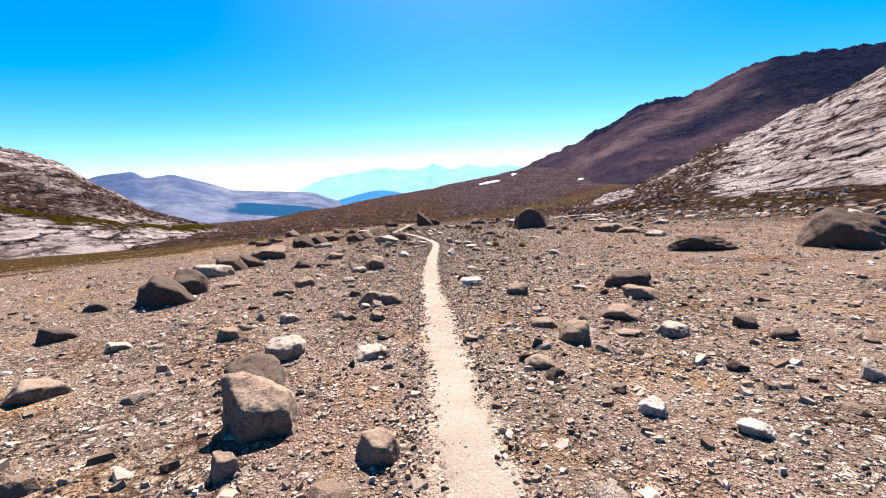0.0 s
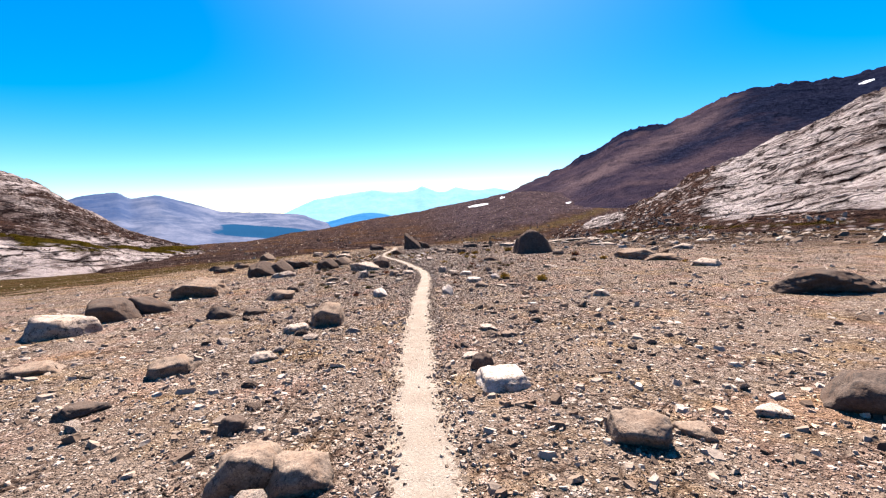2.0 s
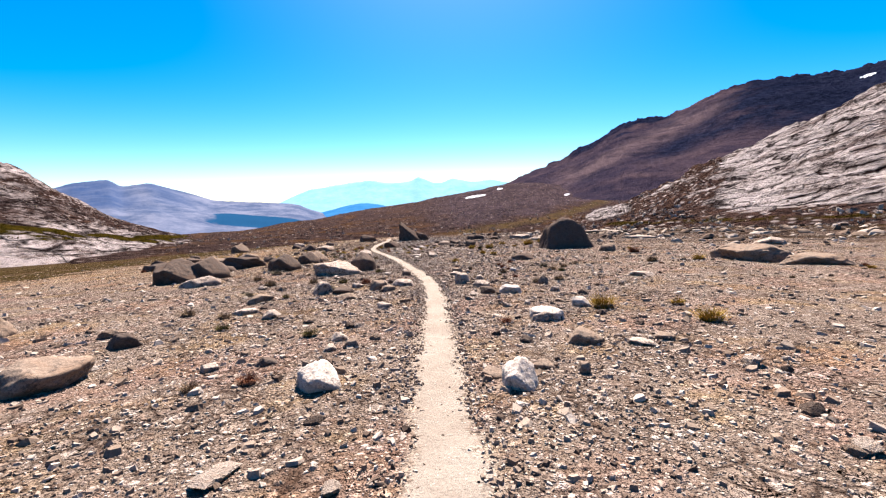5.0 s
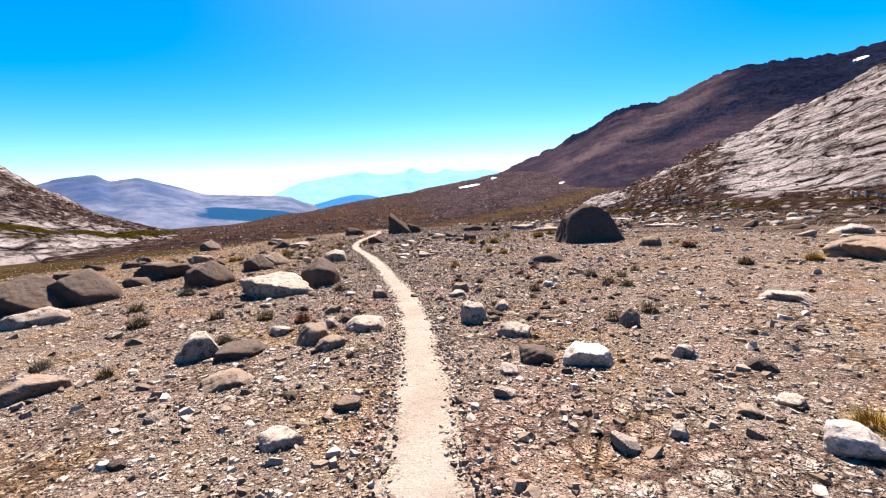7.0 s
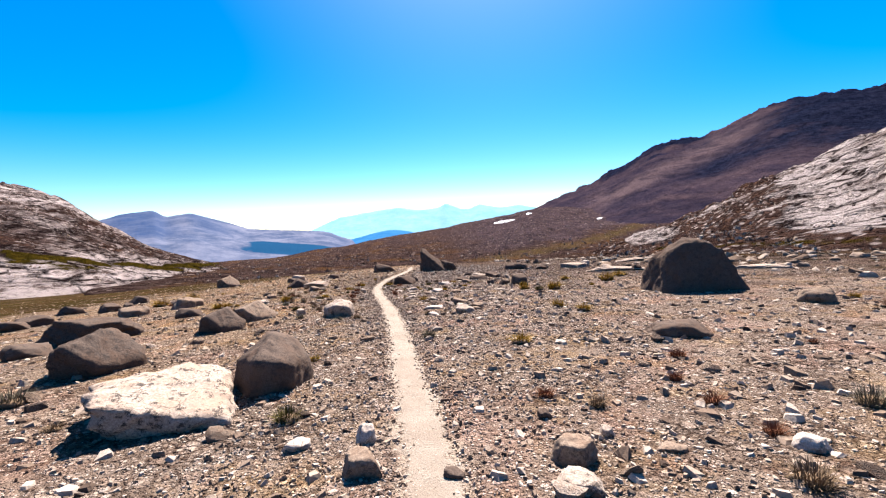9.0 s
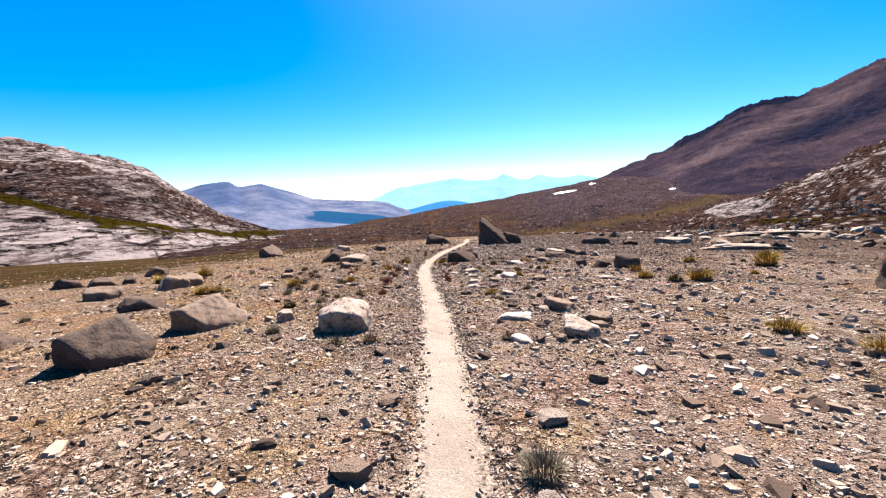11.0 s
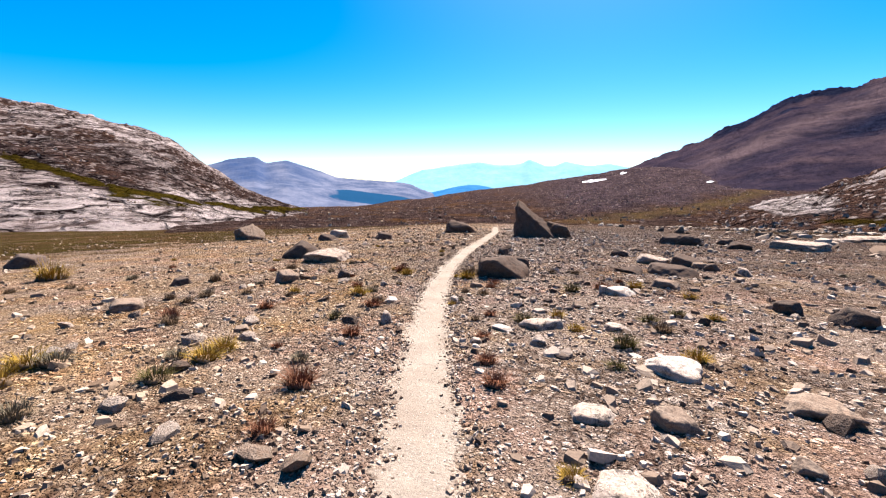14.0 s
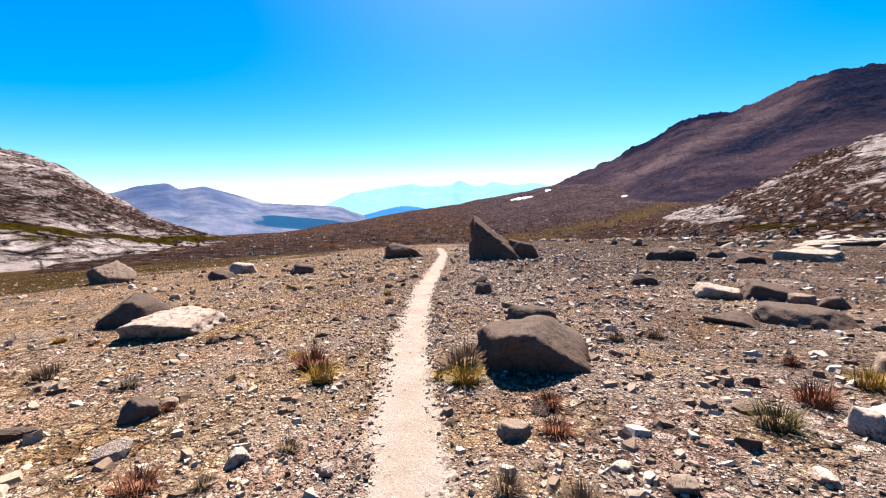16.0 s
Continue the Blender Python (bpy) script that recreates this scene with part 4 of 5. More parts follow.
rock(-1.09, 8.32, 0.35, 0.11, "pale", 32)
rock(2.17, 8.68, 0.24, 0.07, "tan", -25)
rock(1.97, 9.11, 0.30, 0.08, "pale", -19)
rock(12.83, 9.54, 2.92, 1.11, "dark", -48)
rock(-1.03, 9.62, 0.41, 0.13, "pale", 23)
rock(-0.66, 10.20, 0.63, 0.36, "tan", 8, planes=CREST)
rock(9.28, 10.62, 1.97, 0.41, "dark", -44)
rock(-5.49, 10.83, 1.26, 0.39, "pale", 35)
rock(4.98, 11.61, 0.39, 0.13, "pale", -35)
rock(-3.07, 11.72, 0.62, 0.26, "dark", 31)
rock(-2.49, 11.94, 0.51, 0.12, "dark", 26)
rock(-5.55, 12.20, 1.08, 0.43, "dark", 25)
rock(-5.30, 12.92, 1.09, 0.38, "dark", 39)
rock(1.71, 13.15, 0.32, 0.22, "white", -20, planes=BLOCK)
rock(2.34, 13.35, 0.14, 0.10, "tan", -31)
rock(1.55, 13.45, 0.26, 0.06, "tan", -14)
rock(0.05, 13.46, 0.38, 0.20, "white", 20, planes=BLOCK)
rock(2.05, 13.57, 0.22, 0.07, "tan", -23)
rock(-2.62, 13.92, 0.89, 0.26, "tan", 21)
rock(3.35, 14.07, 0.32, 0.06, "pale", -50)
rock(-1.17, 14.16, 0.18, 0.07, "pale", 34)
rock(-0.63, 14.17, 0.23, 0.08, "dark", 27)
rock(3.66, 14.20, 0.23, 0.07, "tan", -51)
rock(2.80, 14.31, 0.45, 0.16, "tan", -38)
rock(2.16, 14.43, 0.17, 0.08, "dark", -19)
rock(-0.07, 14.50, 0.17, 0.07, "pale", 26)
rock(0.16, 14.60, 0.17, 0.09, "tan", 12)
rock(-0.02, 14.94, 0.24, 0.09, "pale", 21)
rock(-2.63, 15.20, 0.39, 0.18, "dark", 40)
rock(2.77, 15.49, 0.52, 0.14, "white", -27)
rock(-5.54, 15.76, 1.61, 0.55, "tan", 14, planes=CREST)
rock(3.59, 16.19, 0.29, 0.15, "white", -52)
rock(-1.31, 16.51, 0.31, 0.12, "pale", 28)
rock(2.81, 16.52, 0.12, 0.08, "pale", -36)
rock(3.42, 16.69, 0.18, 0.05, "tan", -43)
rock(3.81, 16.77, 0.19, 0.07, "pale", -47)
rock(0.43, 16.92, 0.27, 0.09, "pale", 17)
rock(11.46, 16.95, 1.09, 0.28, "pale", -43)
rock(-1.92, 17.08, 0.44, 0.09, "pale", 31)
rock(1.99, 17.29, 0.17, 0.04, "pale", -14)
rock(3.48, 17.68, 0.17, 0.05, "tan", -34)
rock(2.11, 17.73, 0.19, 0.08, "pale", -15)
rock(3.74, 17.74, 0.20, 0.10, "pale", -37)
rock(2.84, 17.78, 0.46, 0.16, "white", -25)
rock(2.47, 17.98, 0.36, 0.13, "dark", -19)
rock(-0.35, 18.04, 0.46, 0.13, "tan", 23)
rock(-2.05, 18.21, 0.55, 0.15, "tan", 40)
rock(2.46, 18.79, 0.39, 0.14, "pale", -27)
rock(3.88, 18.85, 0.25, 0.22, "tan", -48)
rock(0.41, 18.92, 0.34, 0.12, "tan", 22)
rock(-0.56, 18.96, 0.60, 0.11, "dark", 39)
rock(-1.01, 18.97, 0.51, 0.25, "pale", 26)
rock(0.16, 19.20, 0.45, 0.22, "tan", 12)
rock(6.57, 19.43, 0.69, 0.12, "pale", -47)
rock(2.14, 19.51, 0.38, 0.26, "pale", -15)
rock(0.73, 19.60, 0.61, 0.15, "pale", 12)
rock(2.99, 19.64, 0.17, 0.06, "dark", -28)
rock(-0.31, 19.68, 0.29, 0.10, "pale", 28)
rock(0.28, 19.76, 0.22, 0.11, "pale", 19)
rock(0.44, 20.00, 0.26, 0.11, "dark", 15)
rock(12.06, 20.04, 1.71, 0.30, "tan", -51)
rock(2.66, 20.11, 0.25, 0.12, "pale", -20)
rock(2.23, 21.41, 0.32, 0.08, "pale", -19)
rock(-4.83, 21.64, 1.03, 0.27, "pale", 40)
rock(11.63, 21.65, 1.96, 0.48, "tan", -45)
rock(1.46, 21.66, 0.17, 0.06, "dark", -2)
rock(3.98, 21.72, 0.24, 0.10, "white", -43)
rock(0.83, 21.72, 0.28, 0.15, "tan", 11)
rock(2.28, 21.73, 0.34, 0.17, "tan", -18)
rock(3.01, 21.78, 0.20, 0.04, "tan", -30)
rock(2.67, 22.07, 0.13, 0.08, "pale", -22)
rock(0.25, 22.12, 0.22, 0.07, "white", 19)
rock(0.78, 22.17, 0.18, 0.14, "white", 10)
rock(2.30, 22.48, 0.15, 0.08, "dark", -15)
rock(11.70, 22.61, 1.24, 0.47, "tan", -52)
rock(-6.20, 23.06, 1.45, 0.72, "dark", 12, planes=BLOCK)
rock(-5.55, 23.75, 1.25, 0.72, "dark", 18, planes=RIDGE)
rock(-3.43, 24.78, 1.14, 0.58, "dark", 20, planes=RIDGE)
rock(5.32, 25.52, 1.02, 0.23, "dark", -31)
rock(-6.13, 26.64, 0.76, 0.26, "dark", 44)
rock(-3.36, 28.00, 0.96, 0.50, "dark", 10, planes=RIDGE)
rock(10.16, 28.09, 0.77, 0.34, "tan", -44)
rock(-6.14, 28.13, 2.01, 0.50, "dark", 39)
rock(18.61, 28.35, 1.50, 0.34, "pale", -51)
rock(1.34, 28.93, 0.30, 0.08, "white", -15)
rock(1.84, 29.01, 0.15, 0.08, "tan", -25)
rock(2.10, 29.32, 0.54, 0.23, "pale", -27, planes=WEDGE)
rock(-1.10, 29.51, 0.82, 0.43, "pale", 14, planes=CREST)
rock(-3.39, 29.75, 1.06, 0.47, "tan", 10, planes=RIDGE)
rock(2.53, 30.01, 0.44, 0.11, "tan", -28)
rock(-2.27, 30.06, 0.32, 0.17, "pale", 52)
rock(1.35, 30.21, 0.53, 0.06, "white", -19)
rock(-3.23, 30.36, 0.15, 0.24, "tan", 57)
rock(2.13, 31.00, 0.68, 0.20, "tan", -27)
rock(1.76, 31.20, 0.17, 0.08, "tan", -31)
rock(-6.03, 31.39, 0.78, 0.28, "dark", 55)
rock(0.92, 31.54, 0.16, 0.04, "pale", -11)
rock(2.51, 31.62, 0.22, 0.09, "pale", -39)
rock(3.19, 31.63, 0.32, 0.05, "pale", -35)
rock(-3.11, 31.77, 0.16, 0.06, "dark", 51)
rock(-12.11, 32.24, 0.94, 0.31, "dark", 41)
rock(1.32, 32.45, 0.29, 0.09, "pale", -26)
rock(-12.21, 33.13, 1.22, 0.36, "dark", 44)
rock(0.81, 33.30, 0.17, 0.05, "tan", -11)
rock(0.61, 33.57, 0.40, 0.07, "pale", -7)
rock(-9.31, 33.65, 1.02, 0.34, "tan", 36)
rock(-4.81, 33.86, 0.35, 0.12, "pale", 47)
rock(1.65, 33.90, 0.15, 0.08, "tan", -21)
rock(-4.97, 34.27, 0.40, 0.13, "pale", 52)
rock(1.13, 34.33, 0.33, 0.12, "tan", -12)
rock(0.58, 34.35, 0.34, 0.07, "pale", -5)
rock(3.97, 34.67, 0.43, 0.09, "pale", -32)
rock(2.25, 34.75, 0.49, 0.11, "tan", -24)
rock(-8.52, 35.10, 1.00, 0.41, "tan", 47)
rock(1.49, 35.40, 0.56, 0.13, "white", -34)
rock(0.52, 35.61, 0.23, 0.04, "dark", -17)
rock(-3.16, 35.73, 0.19, 0.06, "tan", 42)
rock(-0.38, 35.85, 0.15, 0.06, "pale", -0)
rock(-8.75, 35.91, 1.11, 0.38, "tan", 53)
rock(0.31, 35.97, 0.20, 0.10, "pale", -12)
rock(-1.59, 36.39, 0.17, 0.17, "pale", 19)
rock(-5.54, 36.45, 0.46, 0.15, "tan", 53)
rock(-0.10, 36.47, 0.26, 0.05, "white", -13)
rock(0.37, 36.65, 0.52, 0.11, "pale", -21)
rock(-12.37, 36.68, 1.01, 0.36, "dark", 52)
rock(1.31, 36.69, 0.33, 0.08, "pale", -35)
rock(-9.32, 36.88, 0.77, 0.36, "tan", 55)
rock(5.23, 37.00, 0.93, 0.46, "dark", -36)
rock(-1.85, 37.56, 0.29, 0.10, "white", 19)
rock(-14.94, 37.70, 1.13, 0.40, "dark", 41)
rock(4.63, 37.74, 0.61, 0.24, "dark", -30)
rock(-0.89, 37.89, 0.14, 0.09, "white", -2)
rock(1.05, 37.99, 0.25, 0.10, "tan", -23)
rock(0.36, 38.05, 0.14, 0.09, "pale", -25)
rock(-12.76, 38.06, 0.53, 0.31, "dark", 55)
rock(4.06, 38.15, 0.40, 0.19, "dark", -26)
rock(0.60, 38.27, 0.19, 0.06, "dark", -27)
rock(0.22, 38.39, 0.15, 0.05, "dark", -21)
rock(0.11, 38.60, 0.16, 0.07, "tan", -18)
rock(-6.62, 38.65, 0.43, 0.16, "dark", 51)
rock(0.92, 38.66, 0.15, 0.05, "pale", -43)
rock(-0.12, 38.81, 0.14, 0.04, "pale", -23)
rock(-2.44, 38.97, 0.17, 0.09, "pale", 28)
rock(-4.44, 38.99, 0.56, 0.27, "tan", 42)
rock(1.67, 39.17, 0.23, 0.17, "pale", -46)
rock(1.93, 39.19, 0.61, 0.15, "white", -36)
rock(-0.68, 39.25, 0.25, 0.10, "tan", -9)
rock(-3.55, 39.62, 0.28, 0.18, "dark", 38)
rock(-3.46, 39.86, 0.14, 0.06, "tan", 35)
rock(3.11, 40.16, 0.55, 0.18, "tan", -40)
rock(-14.65, 41.58, 1.02, 0.41, "dark", 53)
rock(3.96, 42.23, 1.22, 0.27, "dark", -42)
rock(3.02, 42.35, 0.75, 0.17, "dark", -35)
rock(5.62, 42.36, 0.44, 0.19, "pale", -37)
rock(0.12, 42.43, 0.79, 0.32, "dark", -12)
rock(-5.51, 42.88, 1.50, 0.34, "pale", 5, planes=CREST)
rock(5.23, 43.15, 0.46, 0.20, "dark", -44)
rock(5.13, 43.68, 0.49, 0.17, "tan", -41)
rock(-6.84, 43.99, 1.30, 0.57, "dark", 37)
rock(5.06, 44.21, 1.04, 0.36, "dark", -39)
rock(4.19, 44.43, 0.96, 0.30, "pale", -34)
rock(-0.27, 45.71, 0.38, 0.25, "dark", -5)
rock(3.78, 46.52, 0.68, 0.26, "dark", -26)
rock(-16.90, 55.60, 1.90, 1.05, "tan", 12, planes=RIDGE)
rock(10.14, 51.61, 1.03, 0.33, "dark", -37)
rock(13.09, 52.46, 2.14, 0.39, "pale", -42)
rock(-10.13, 52.94, 1.13, 0.38, "dark", 29)
rock(-6.97, 53.12, 1.13, 0.45, "dark", 19)
rock(8.91, 53.83, 1.50, 0.55, "dark", -20)
rock(8.25, 54.05, 1.31, 0.57, "dark", -28)
rock(11.06, 54.89, 1.01, 0.32, "dark", -34)
rock(-10.64, 55.59, 1.30, 0.52, "pale", 27)
rock(-3.61, 60.71, 2.37, 0.91, "dark", 6)
tuft(-1.06, 13.55, 0.16, "brown")
tuft(-0.61, 13.62, 0.17, "red")
tuft(4.70, 14.79, 0.35, "straw")
tuft(-0.44, 15.23, 0.21, "green")
tuft(2.16, 15.37, 0.16, "red")
tuft(-1.76, 15.82, 0.19, "green")
tuft(3.86, 16.00, 0.37, "straw")
tuft(5.11, 16.01, 0.21, "straw")
tuft(3.97, 16.42, 0.20, "straw")
tuft(-2.10, 16.68, 0.23, "brown")
tuft(-2.87, 17.14, 0.25, "brown")
tuft(-1.66, 18.53, 0.16, "green")
tuft(-2.52, 18.89, 0.23, "grey")
tuft(3.82, 19.07, 0.22, "brown")
tuft(-0.95, 19.46, 0.24, "grey")
tuft(3.61, 20.16, 0.15, "red")
tuft(-0.18, 20.17, 0.25, "red")
tuft(2.62, 20.36, 0.16, "brown")
tuft(-0.80, 20.56, 0.27, "green")
tuft(3.34, 20.73, 0.15, "green")
tuft(-2.67, 20.75, 0.33, "brown")
tuft(-1.60, 20.86, 0.26, "brown")
tuft(5.27, 21.24, 0.23, "green")
tuft(3.57, 21.29, 0.24, "brown")
tuft(5.17, 21.72, 0.28, "brown")
tuft(-3.37, 21.90, 0.29, "brown")
tuft(3.90, 21.95, 0.17, "red")
tuft(5.72, 22.22, 0.24, "brown")
tuft(5.13, 22.36, 0.29, "grey")
tuft(10.36, 22.43, 0.38, "straw")
tuft(3.85, 22.54, 0.20, "red")
tuft(-0.01, 22.64, 0.25, "green")
tuft(8.93, 22.67, 0.38, "brown")
tuft(2.85, 22.69, 0.18, "brown")
tuft(-2.17, 22.75, 0.16, "brown")
tuft(2.45, 23.02, 0.18, "red")
tuft(3.90, 23.21, 0.17, "red")
tuft(-3.35, 23.55, 0.37, "grey")
tuft(4.54, 24.21, 0.23, "red")
tuft(-0.40, 24.84, 0.17, "straw")
tuft(2.72, 25.38, 0.33, "straw")
tuft(1.25, 26.22, 0.25, "grey")
tuft(10.87, 27.03, 0.52, "red")
tuft(4.87, 28.41, 0.35, "straw")
tuft(-0.96, 28.80, 0.21, "grey")
tuft(-0.53, 28.85, 0.24, "brown")
tuft(1.19, 29.00, 0.19, "brown")
tuft(-2.02, 29.22, 0.23, "grey")
tuft(4.53, 29.26, 0.36, "straw")
tuft(-1.99, 30.83, 0.22, "brown")
tuft(-2.77, 31.20, 0.27, "green")
tuft(1.19, 31.80, 0.12, "brown")
tuft(1.81, 32.07, 0.12, "grey")
tuft(-2.22, 32.12, 0.16, "brown")
tuft(1.00, 32.53, 0.30, "straw")
tuft(-1.85, 32.55, 0.23, "green")
tuft(-1.35, 32.57, 0.22, "red")
tuft(-3.58, 32.63, 0.21, "grey")
tuft(-3.68, 32.92, 0.21, "grey")
tuft(1.80, 33.00, 0.22, "grey")
tuft(-3.19, 33.25, 0.23, "brown")
tuft(-3.62, 33.32, 0.21, "brown")
tuft(-6.16, 33.35, 0.43, "straw")
tuft(-3.29, 33.54, 0.24, "grey")
tuft(-5.95, 33.59, 0.35, "straw")
tuft(0.34, 33.63, 0.14, "straw")
tuft(-4.00, 33.83, 0.38, "straw")
tuft(5.27, 33.95, 0.37, "green")
tuft(5.85, 33.98, 0.54, "straw")
tuft(-4.18, 34.26, 0.33, "straw")
tuft(-2.91, 34.27, 0.25, "green")
tuft(-1.70, 34.41, 0.28, "red")
tuft(4.87, 34.68, 0.42, "straw")
tuft(-0.12, 34.74, 0.22, "red")
tuft(-3.14, 34.74, 0.21, "grey")
tuft(-2.85, 34.76, 0.28, "straw")
tuft(-1.99, 34.95, 0.18, "grey")
tuft(-2.89, 35.05, 0.27, "straw")
tuft(-0.22, 35.24, 0.20, "red")
tuft(0.98, 35.37, 0.18, "green")
tuft(1.81, 35.69, 0.23, "straw")
tuft(-4.20, 35.79, 0.23, "brown")
tuft(-1.83, 35.84, 0.24, "red")
tuft(1.22, 35.99, 0.26, "green")
tuft(-0.32, 36.04, 0.19, "red")
tuft(5.21, 36.34, 0.37, "straw")
tuft(-2.30, 36.41, 0.15, "green")
tuft(0.79, 36.55, 0.18, "straw")
tuft(1.86, 36.74, 0.26, "brown")
tuft(-3.51, 36.76, 0.24, "red")
tuft(-0.47, 36.81, 0.15, "brown")
tuft(0.17, 36.87, 0.25, "green")
tuft(-4.95, 36.91, 0.21, "brown")
tuft(9.20, 37.10, 0.70, "straw")
tuft(-0.29, 37.11, 0.18, "red")
tuft(1.83, 37.15, 0.23, "green")
tuft(0.64, 37.16, 0.20, "straw")
tuft(-2.06, 37.23, 0.27, "red")
tuft(-2.06, 37.49, 0.23, "brown")
tuft(2.80, 37.51, 0.21, "straw")
tuft(-5.06, 37.51, 0.20, "grey")
tuft(-3.63, 37.57, 0.16, "brown")
tuft(2.36, 37.61, 0.22, "green")
tuft(-0.90, 37.65, 0.14, "straw")
tuft(-4.47, 37.69, 0.20, "brown")
tuft(-11.07, 37.80, 0.70, "straw")
tuft(-3.67, 37.86, 0.20, "straw")
tuft(-2.53, 37.89, 0.29, "straw")
tuft(0.54, 37.90, 0.09, "brown")
tuft(-0.82, 37.94, 0.17, "grey")
tuft(-0.46, 38.48, 0.21, "brown")
tuft(0.10, 38.61, 0.12, "red")
tuft(7.76, 38.63, 0.45, "straw")
tuft(-0.81, 38.64, 0.18, "brown")
tuft(-2.88, 38.72, 0.25, "red")
tuft(-2.51, 38.73, 0.13, "brown")
tuft(-6.13, 39.02, 0.27, "brown")
tuft(-2.17, 39.10, 0.15, "brown")
tuft(-10.41, 39.10, 0.70, "straw")
tuft(-0.38, 39.24, 0.21, "red")
tuft(1.13, 39.25, 0.31, "green")
tuft(1.74, 39.64, 0.31, "red")
tuft(-0.33, 39.69, 0.24, "red")
tuft(2.43, 39.89, 0.29, "straw")
tuft(10.99, 39.93, 0.65, "straw")
tuft(-0.95, 40.23, 0.31, "straw")
tuft(-2.32, 40.32, 0.30, "straw")
tuft(-1.19, 40.40, 0.16, "straw")
tuft(2.28, 40.49, 0.17, "red")
tuft(-0.96, 40.66, 0.46, "brown")
tuft(-2.55, 40.76, 0.39, "red")
tuft(-5.40, 40.76, 0.30, "brown")
tuft(-2.83, 41.15, 0.20, "straw")
tuft(1.00, 41.56, 0.21, "brown")
tuft(1.54, 41.65, 0.22, "brown")
tuft(-4.29, 41.93, 0.19, "brown")


def sow_tufts(count, xs, ys, seed):
    """Small withered tufts between the stones."""
    rng = np.random.RandomState(seed)
    for i in range(count):
        x, y = rng.uniform(*xs), rng.uniform(*ys)
        if abs(x - float(trail_x(y))) > 0.6:
            tuft(x, y, rng.uniform(0.12, 0.26), ("brown", "grey", "brown", "red", "straw")[rng.randint(5)])


sow_tufts(60, (-12, -0.5), (30, 50), 4)
sow_tufts(26, (2, 14), (16, 44), 5)

for key, master in TUFTS.items():
    if key not in used_tufts:
        for piece in list(master.children):
            bpy.data.objects.remove(piece)
        bpy.data.objects.remove(master)

scatter("coarse_gravel", 60000, (0.022, 0.085), (-16, 16), (-4, 64), 1, 0, "coarse angular grey and tan stones on the soil", 0.26, 4.4, thick=(0.13, 0.36), skew=3.0)
scatter("fine_gravel", 135000, (0.010, 0.036), (-10, 10), (-3, 50), 2, 0, "fine angular gravel chips beside the path", 0.20, 2.3, thick=(0.2, 0.55))
scatter("path_pebbles", 34000, (0.007, 0.032), (-4, 4), (-2, 46), 5, 0, "small pebbles lying on the trodden sand", 0.17, 0.10, thick=(0.3, 0.7))
scatter("path_grit", 12000, (0.005, 0.019), (-4, 4), (-2, 44), 16, 0, "grit and small stones trodden into the sand", 0.0, 0.14, thick=(0.35, 0.8), skew=2.6)
scatter("scattered_stones", 36000, (0.025, 0.12), (-45, 60), (-6, 80), 3, 0, "angular stones strewn over the far plain", 2.0, 14.0, thick=(0.15, 0.38), skew=2.8)
scatter("flat_stones", 8000, (0.04, 0.13), (-3, 26), (22, 66), 12, 0, "flat broken stones strewn over the stony rise", 1.2, 9.0, 1, thick=(0.14, 0.40), skew=2.2)
scatter("rise_stones", 1500, (0.05, 0.19), (-16, 18), (47, 70), 15, 2, "weathered stones along the crest of the rise", 0.6, 6.0, thick=(0.4, 0.8), skew=2.0)
scatter("apron_boulders", 2400, (0.12, 0.6), (14, 130), (24, 120), 6, 2, "fallen granite boulders along the foot of the slope", 18.0, 34.0, 1)


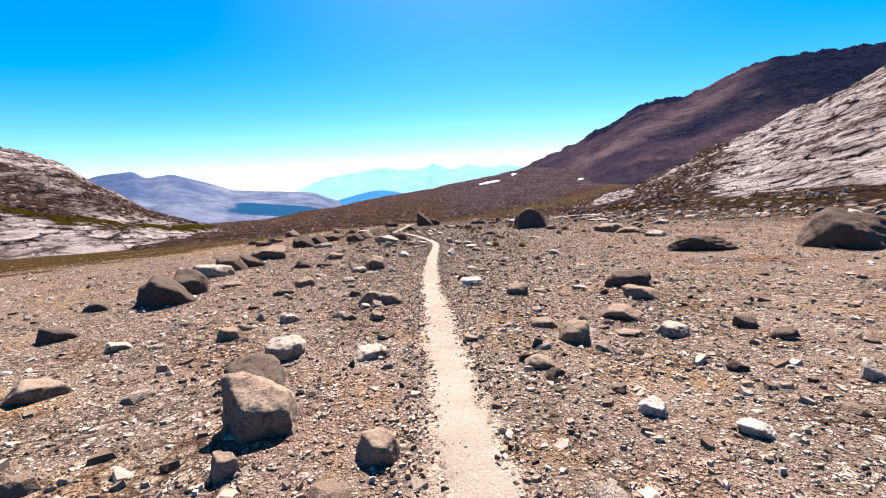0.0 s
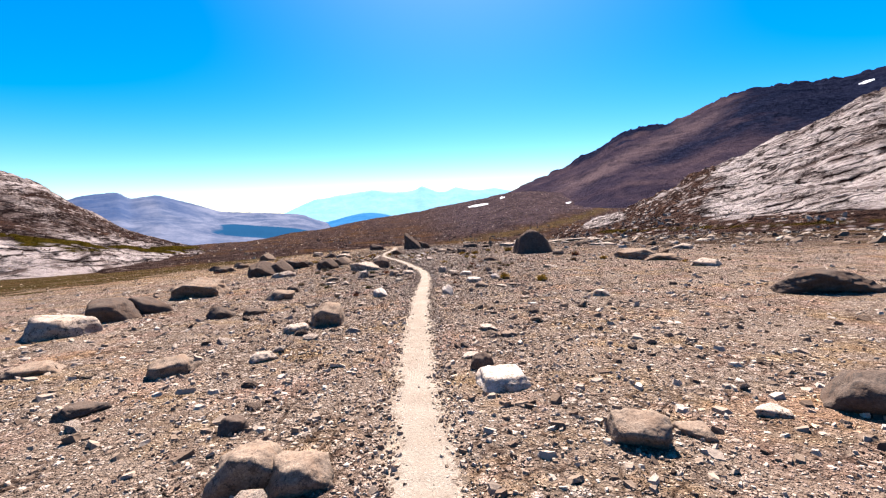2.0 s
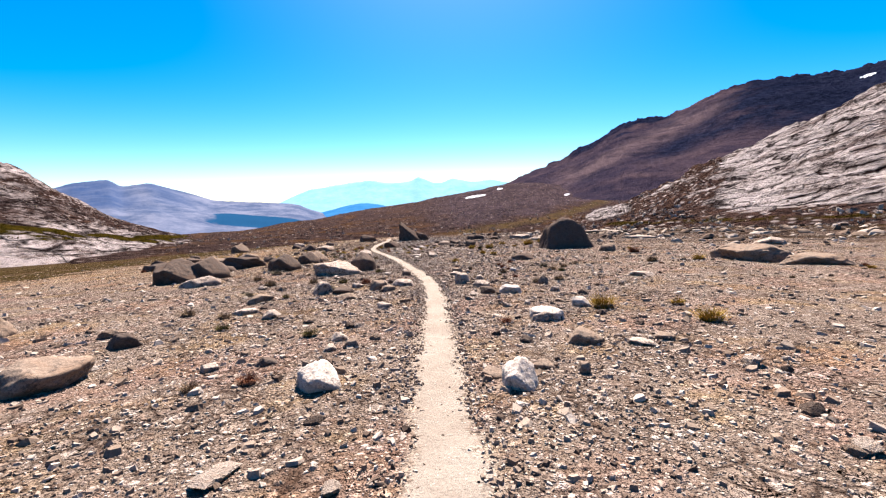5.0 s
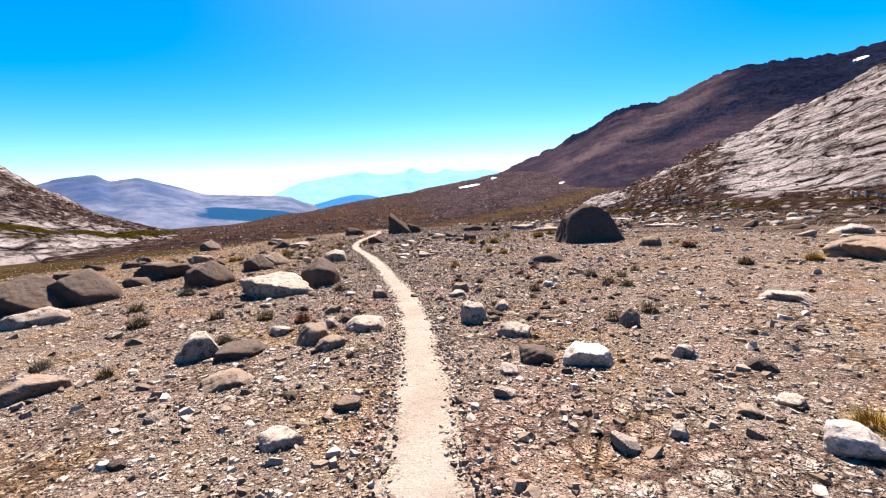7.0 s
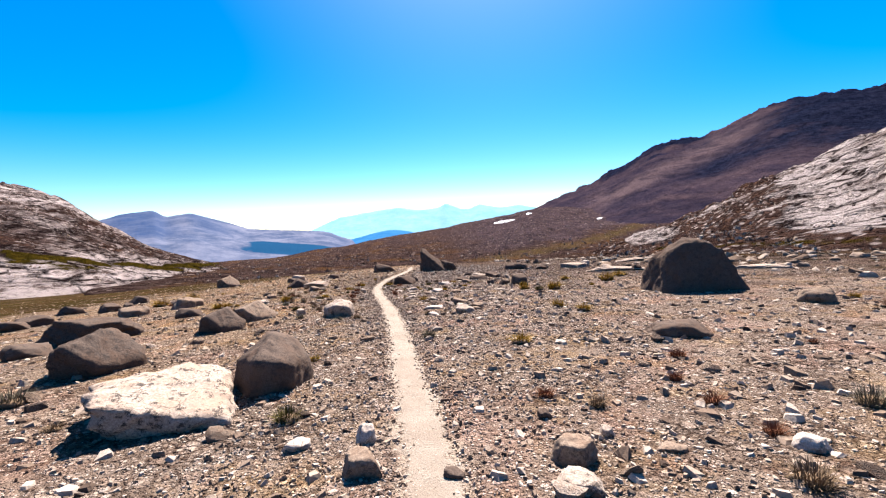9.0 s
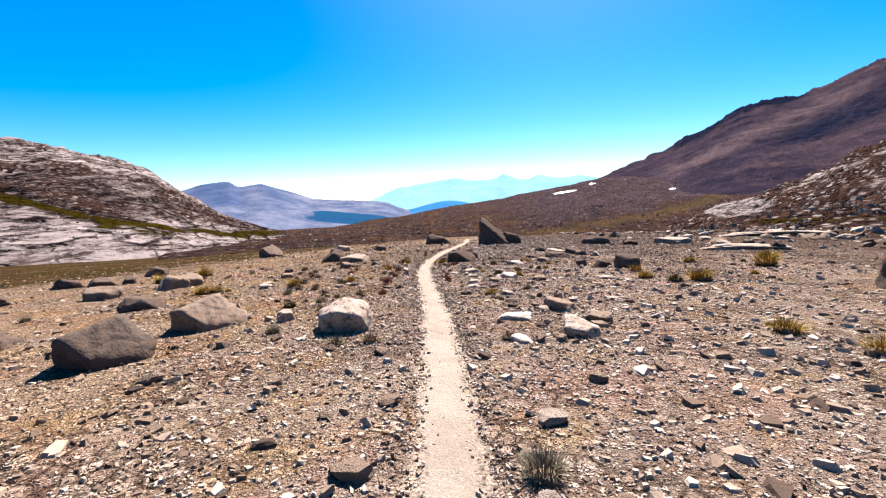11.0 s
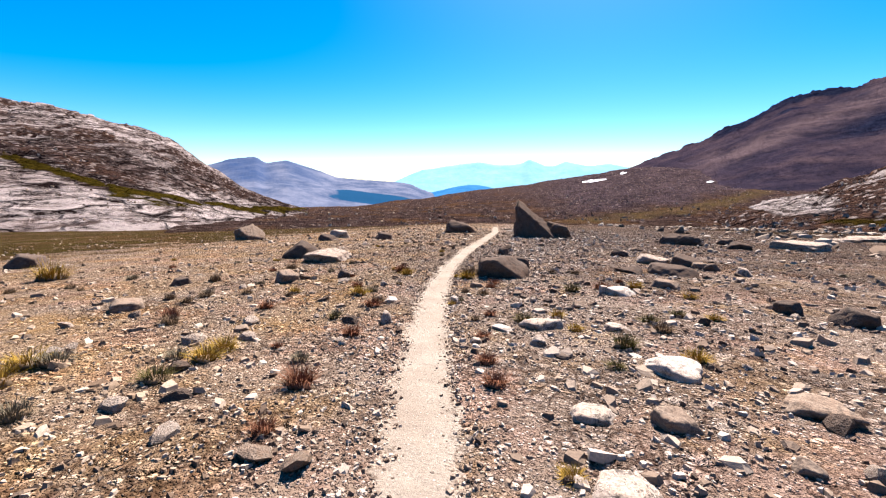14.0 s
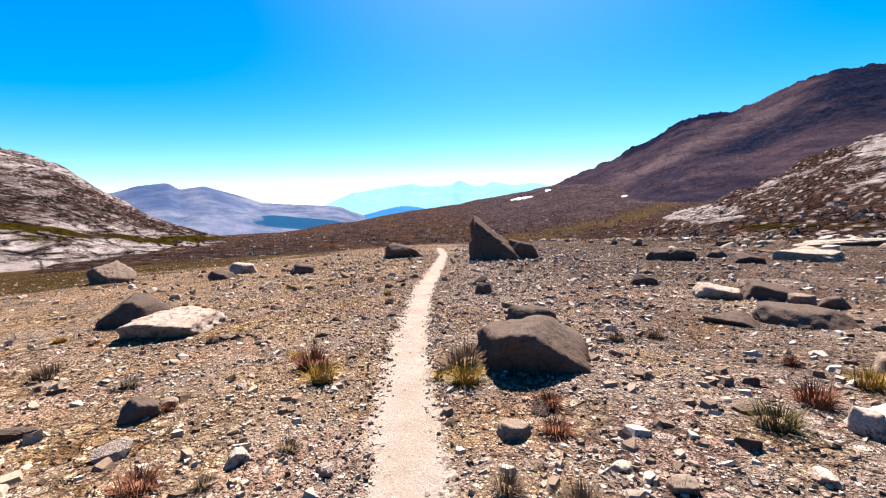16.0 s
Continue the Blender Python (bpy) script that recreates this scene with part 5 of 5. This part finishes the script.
def strewn(name, surface, inside, count, sizes, seed, label):
    """Fallen blocks in one mesh, lying on a slope."""
    rng = np.random.RandomState(seed)
    X, Y, Z = (q.ravel() for q in surface[1:4])
    odds = np.clip(inside, 0, None).ravel()
    at = rng.choice(len(odds), count, p=odds / odds.sum())
    bank, f = chips(30, seed + 940)
    s = sizes[0] * (sizes[1] / sizes[0]) ** (rng.rand(count) ** 2.4)
    shape = np.stack([s, s * rng.uniform(0.6, 0.95, count), s * rng.uniform(0.35, 0.75, count)], -1)
    v = bank[rng.randint(0, len(bank), count)] * shape[:, None]
    a = rng.uniform(0, 6.28, count)
    c, q = np.cos(a)[:, None], np.sin(a)[:, None]
    spot = np.stack([X[at] + rng.normal(0, 0.4, count), Y[at] + rng.normal(0, 0.4, count), Z[at] + 0.15 * s], -1)
    out = np.stack([v[..., 0] * c - v[..., 1] * q, v[..., 0] * q + v[..., 1] * c, v[..., 2]], -1) + spot[:, None]
    faces = (f[None] + (np.arange(count) * bank.shape[1])[:, None, None]).reshape(-1, 3)
    return tagged(mesh_object(name, out.reshape(-1, 3), faces, GRAVEL, smooth_on=False), label, "boulders", kind="stuff")


A, X, Y, Z, elev = RIGHT
zone = (1 - smooth(A + 2 * waves(X, Y, 40, 45, 3), 34, 42)) + (1 - smooth(elev, 0.4, 1.8))
strewn("slope_boulders", RIGHT, zone * (1 - 0.95 * knob) * np.clip(waves(X, Y, 18, 71, 4) + 0.2, 0.02, 1), 7000, (0.12, 0.60), 8, "tumbled granite blocks over the slope foot")
A, X, Y, Z, elev = LEFT
strewn("slope_boulders", LEFT, (A > -75) * (np.abs(elev - np.interp(A, (-60, -54, -50, -45, -41, -36, -33), (7.2, 5.3, 3.8, 2.1, 1.1, 0.4, 0.0))) > 0.6) * np.clip(waves(X, Y, 40, 72, 4), 0.02, 1), 1500, (0.2, 0.6), 9, "broken granite blocks on the banded hillside")
A, X, Y, Z = MOOR
strewn("moor_stones", MOOR, (A > -30) * (A < 34) * np.clip(waves(X, Y, 30, 73, 4) + 0.3, 0.03, 1), 7000, (0.16, 0.8), 10, "pale stones scattered over the brown heath")


def loose_stones(count):
    """Fist-sized stones along the path, each a piece of the ground."""
    rng = np.random.RandomState(77)
    bank = []
    for i in range(12):
        v, f = stone_shape(1200 + i, 2, cuts=9)
        ob = mesh_object("stone", v, f, STONE[("tan", "pale", "dark")[i % 3]], smooth_on=False)
        bank.append(ob.data)
        bpy.data.objects.remove(ob)
    for i in range(count):
        y = rng.uniform(-1, 46)
        x = float(trail_x(y)) + rng.choice((-1, 1)) * (0.42 + abs(rng.normal(0, 2.3)))
        s = rng.uniform(0.045, 0.115)
        ob = new("stone", bank[rng.randint(12)])
        ob.location = (x, y, float(land(x, y)) + s * 0.15)
        ob.scale = (s * rng.uniform(0.8, 1.4), s, s * rng.uniform(0.35, 0.75))
        ob.rotation_euler = (rng.normal(0, 0.2), rng.normal(0, 0.2), rng.uniform(0, 6.28))
        ob.parent = ground


loose_stones(300)
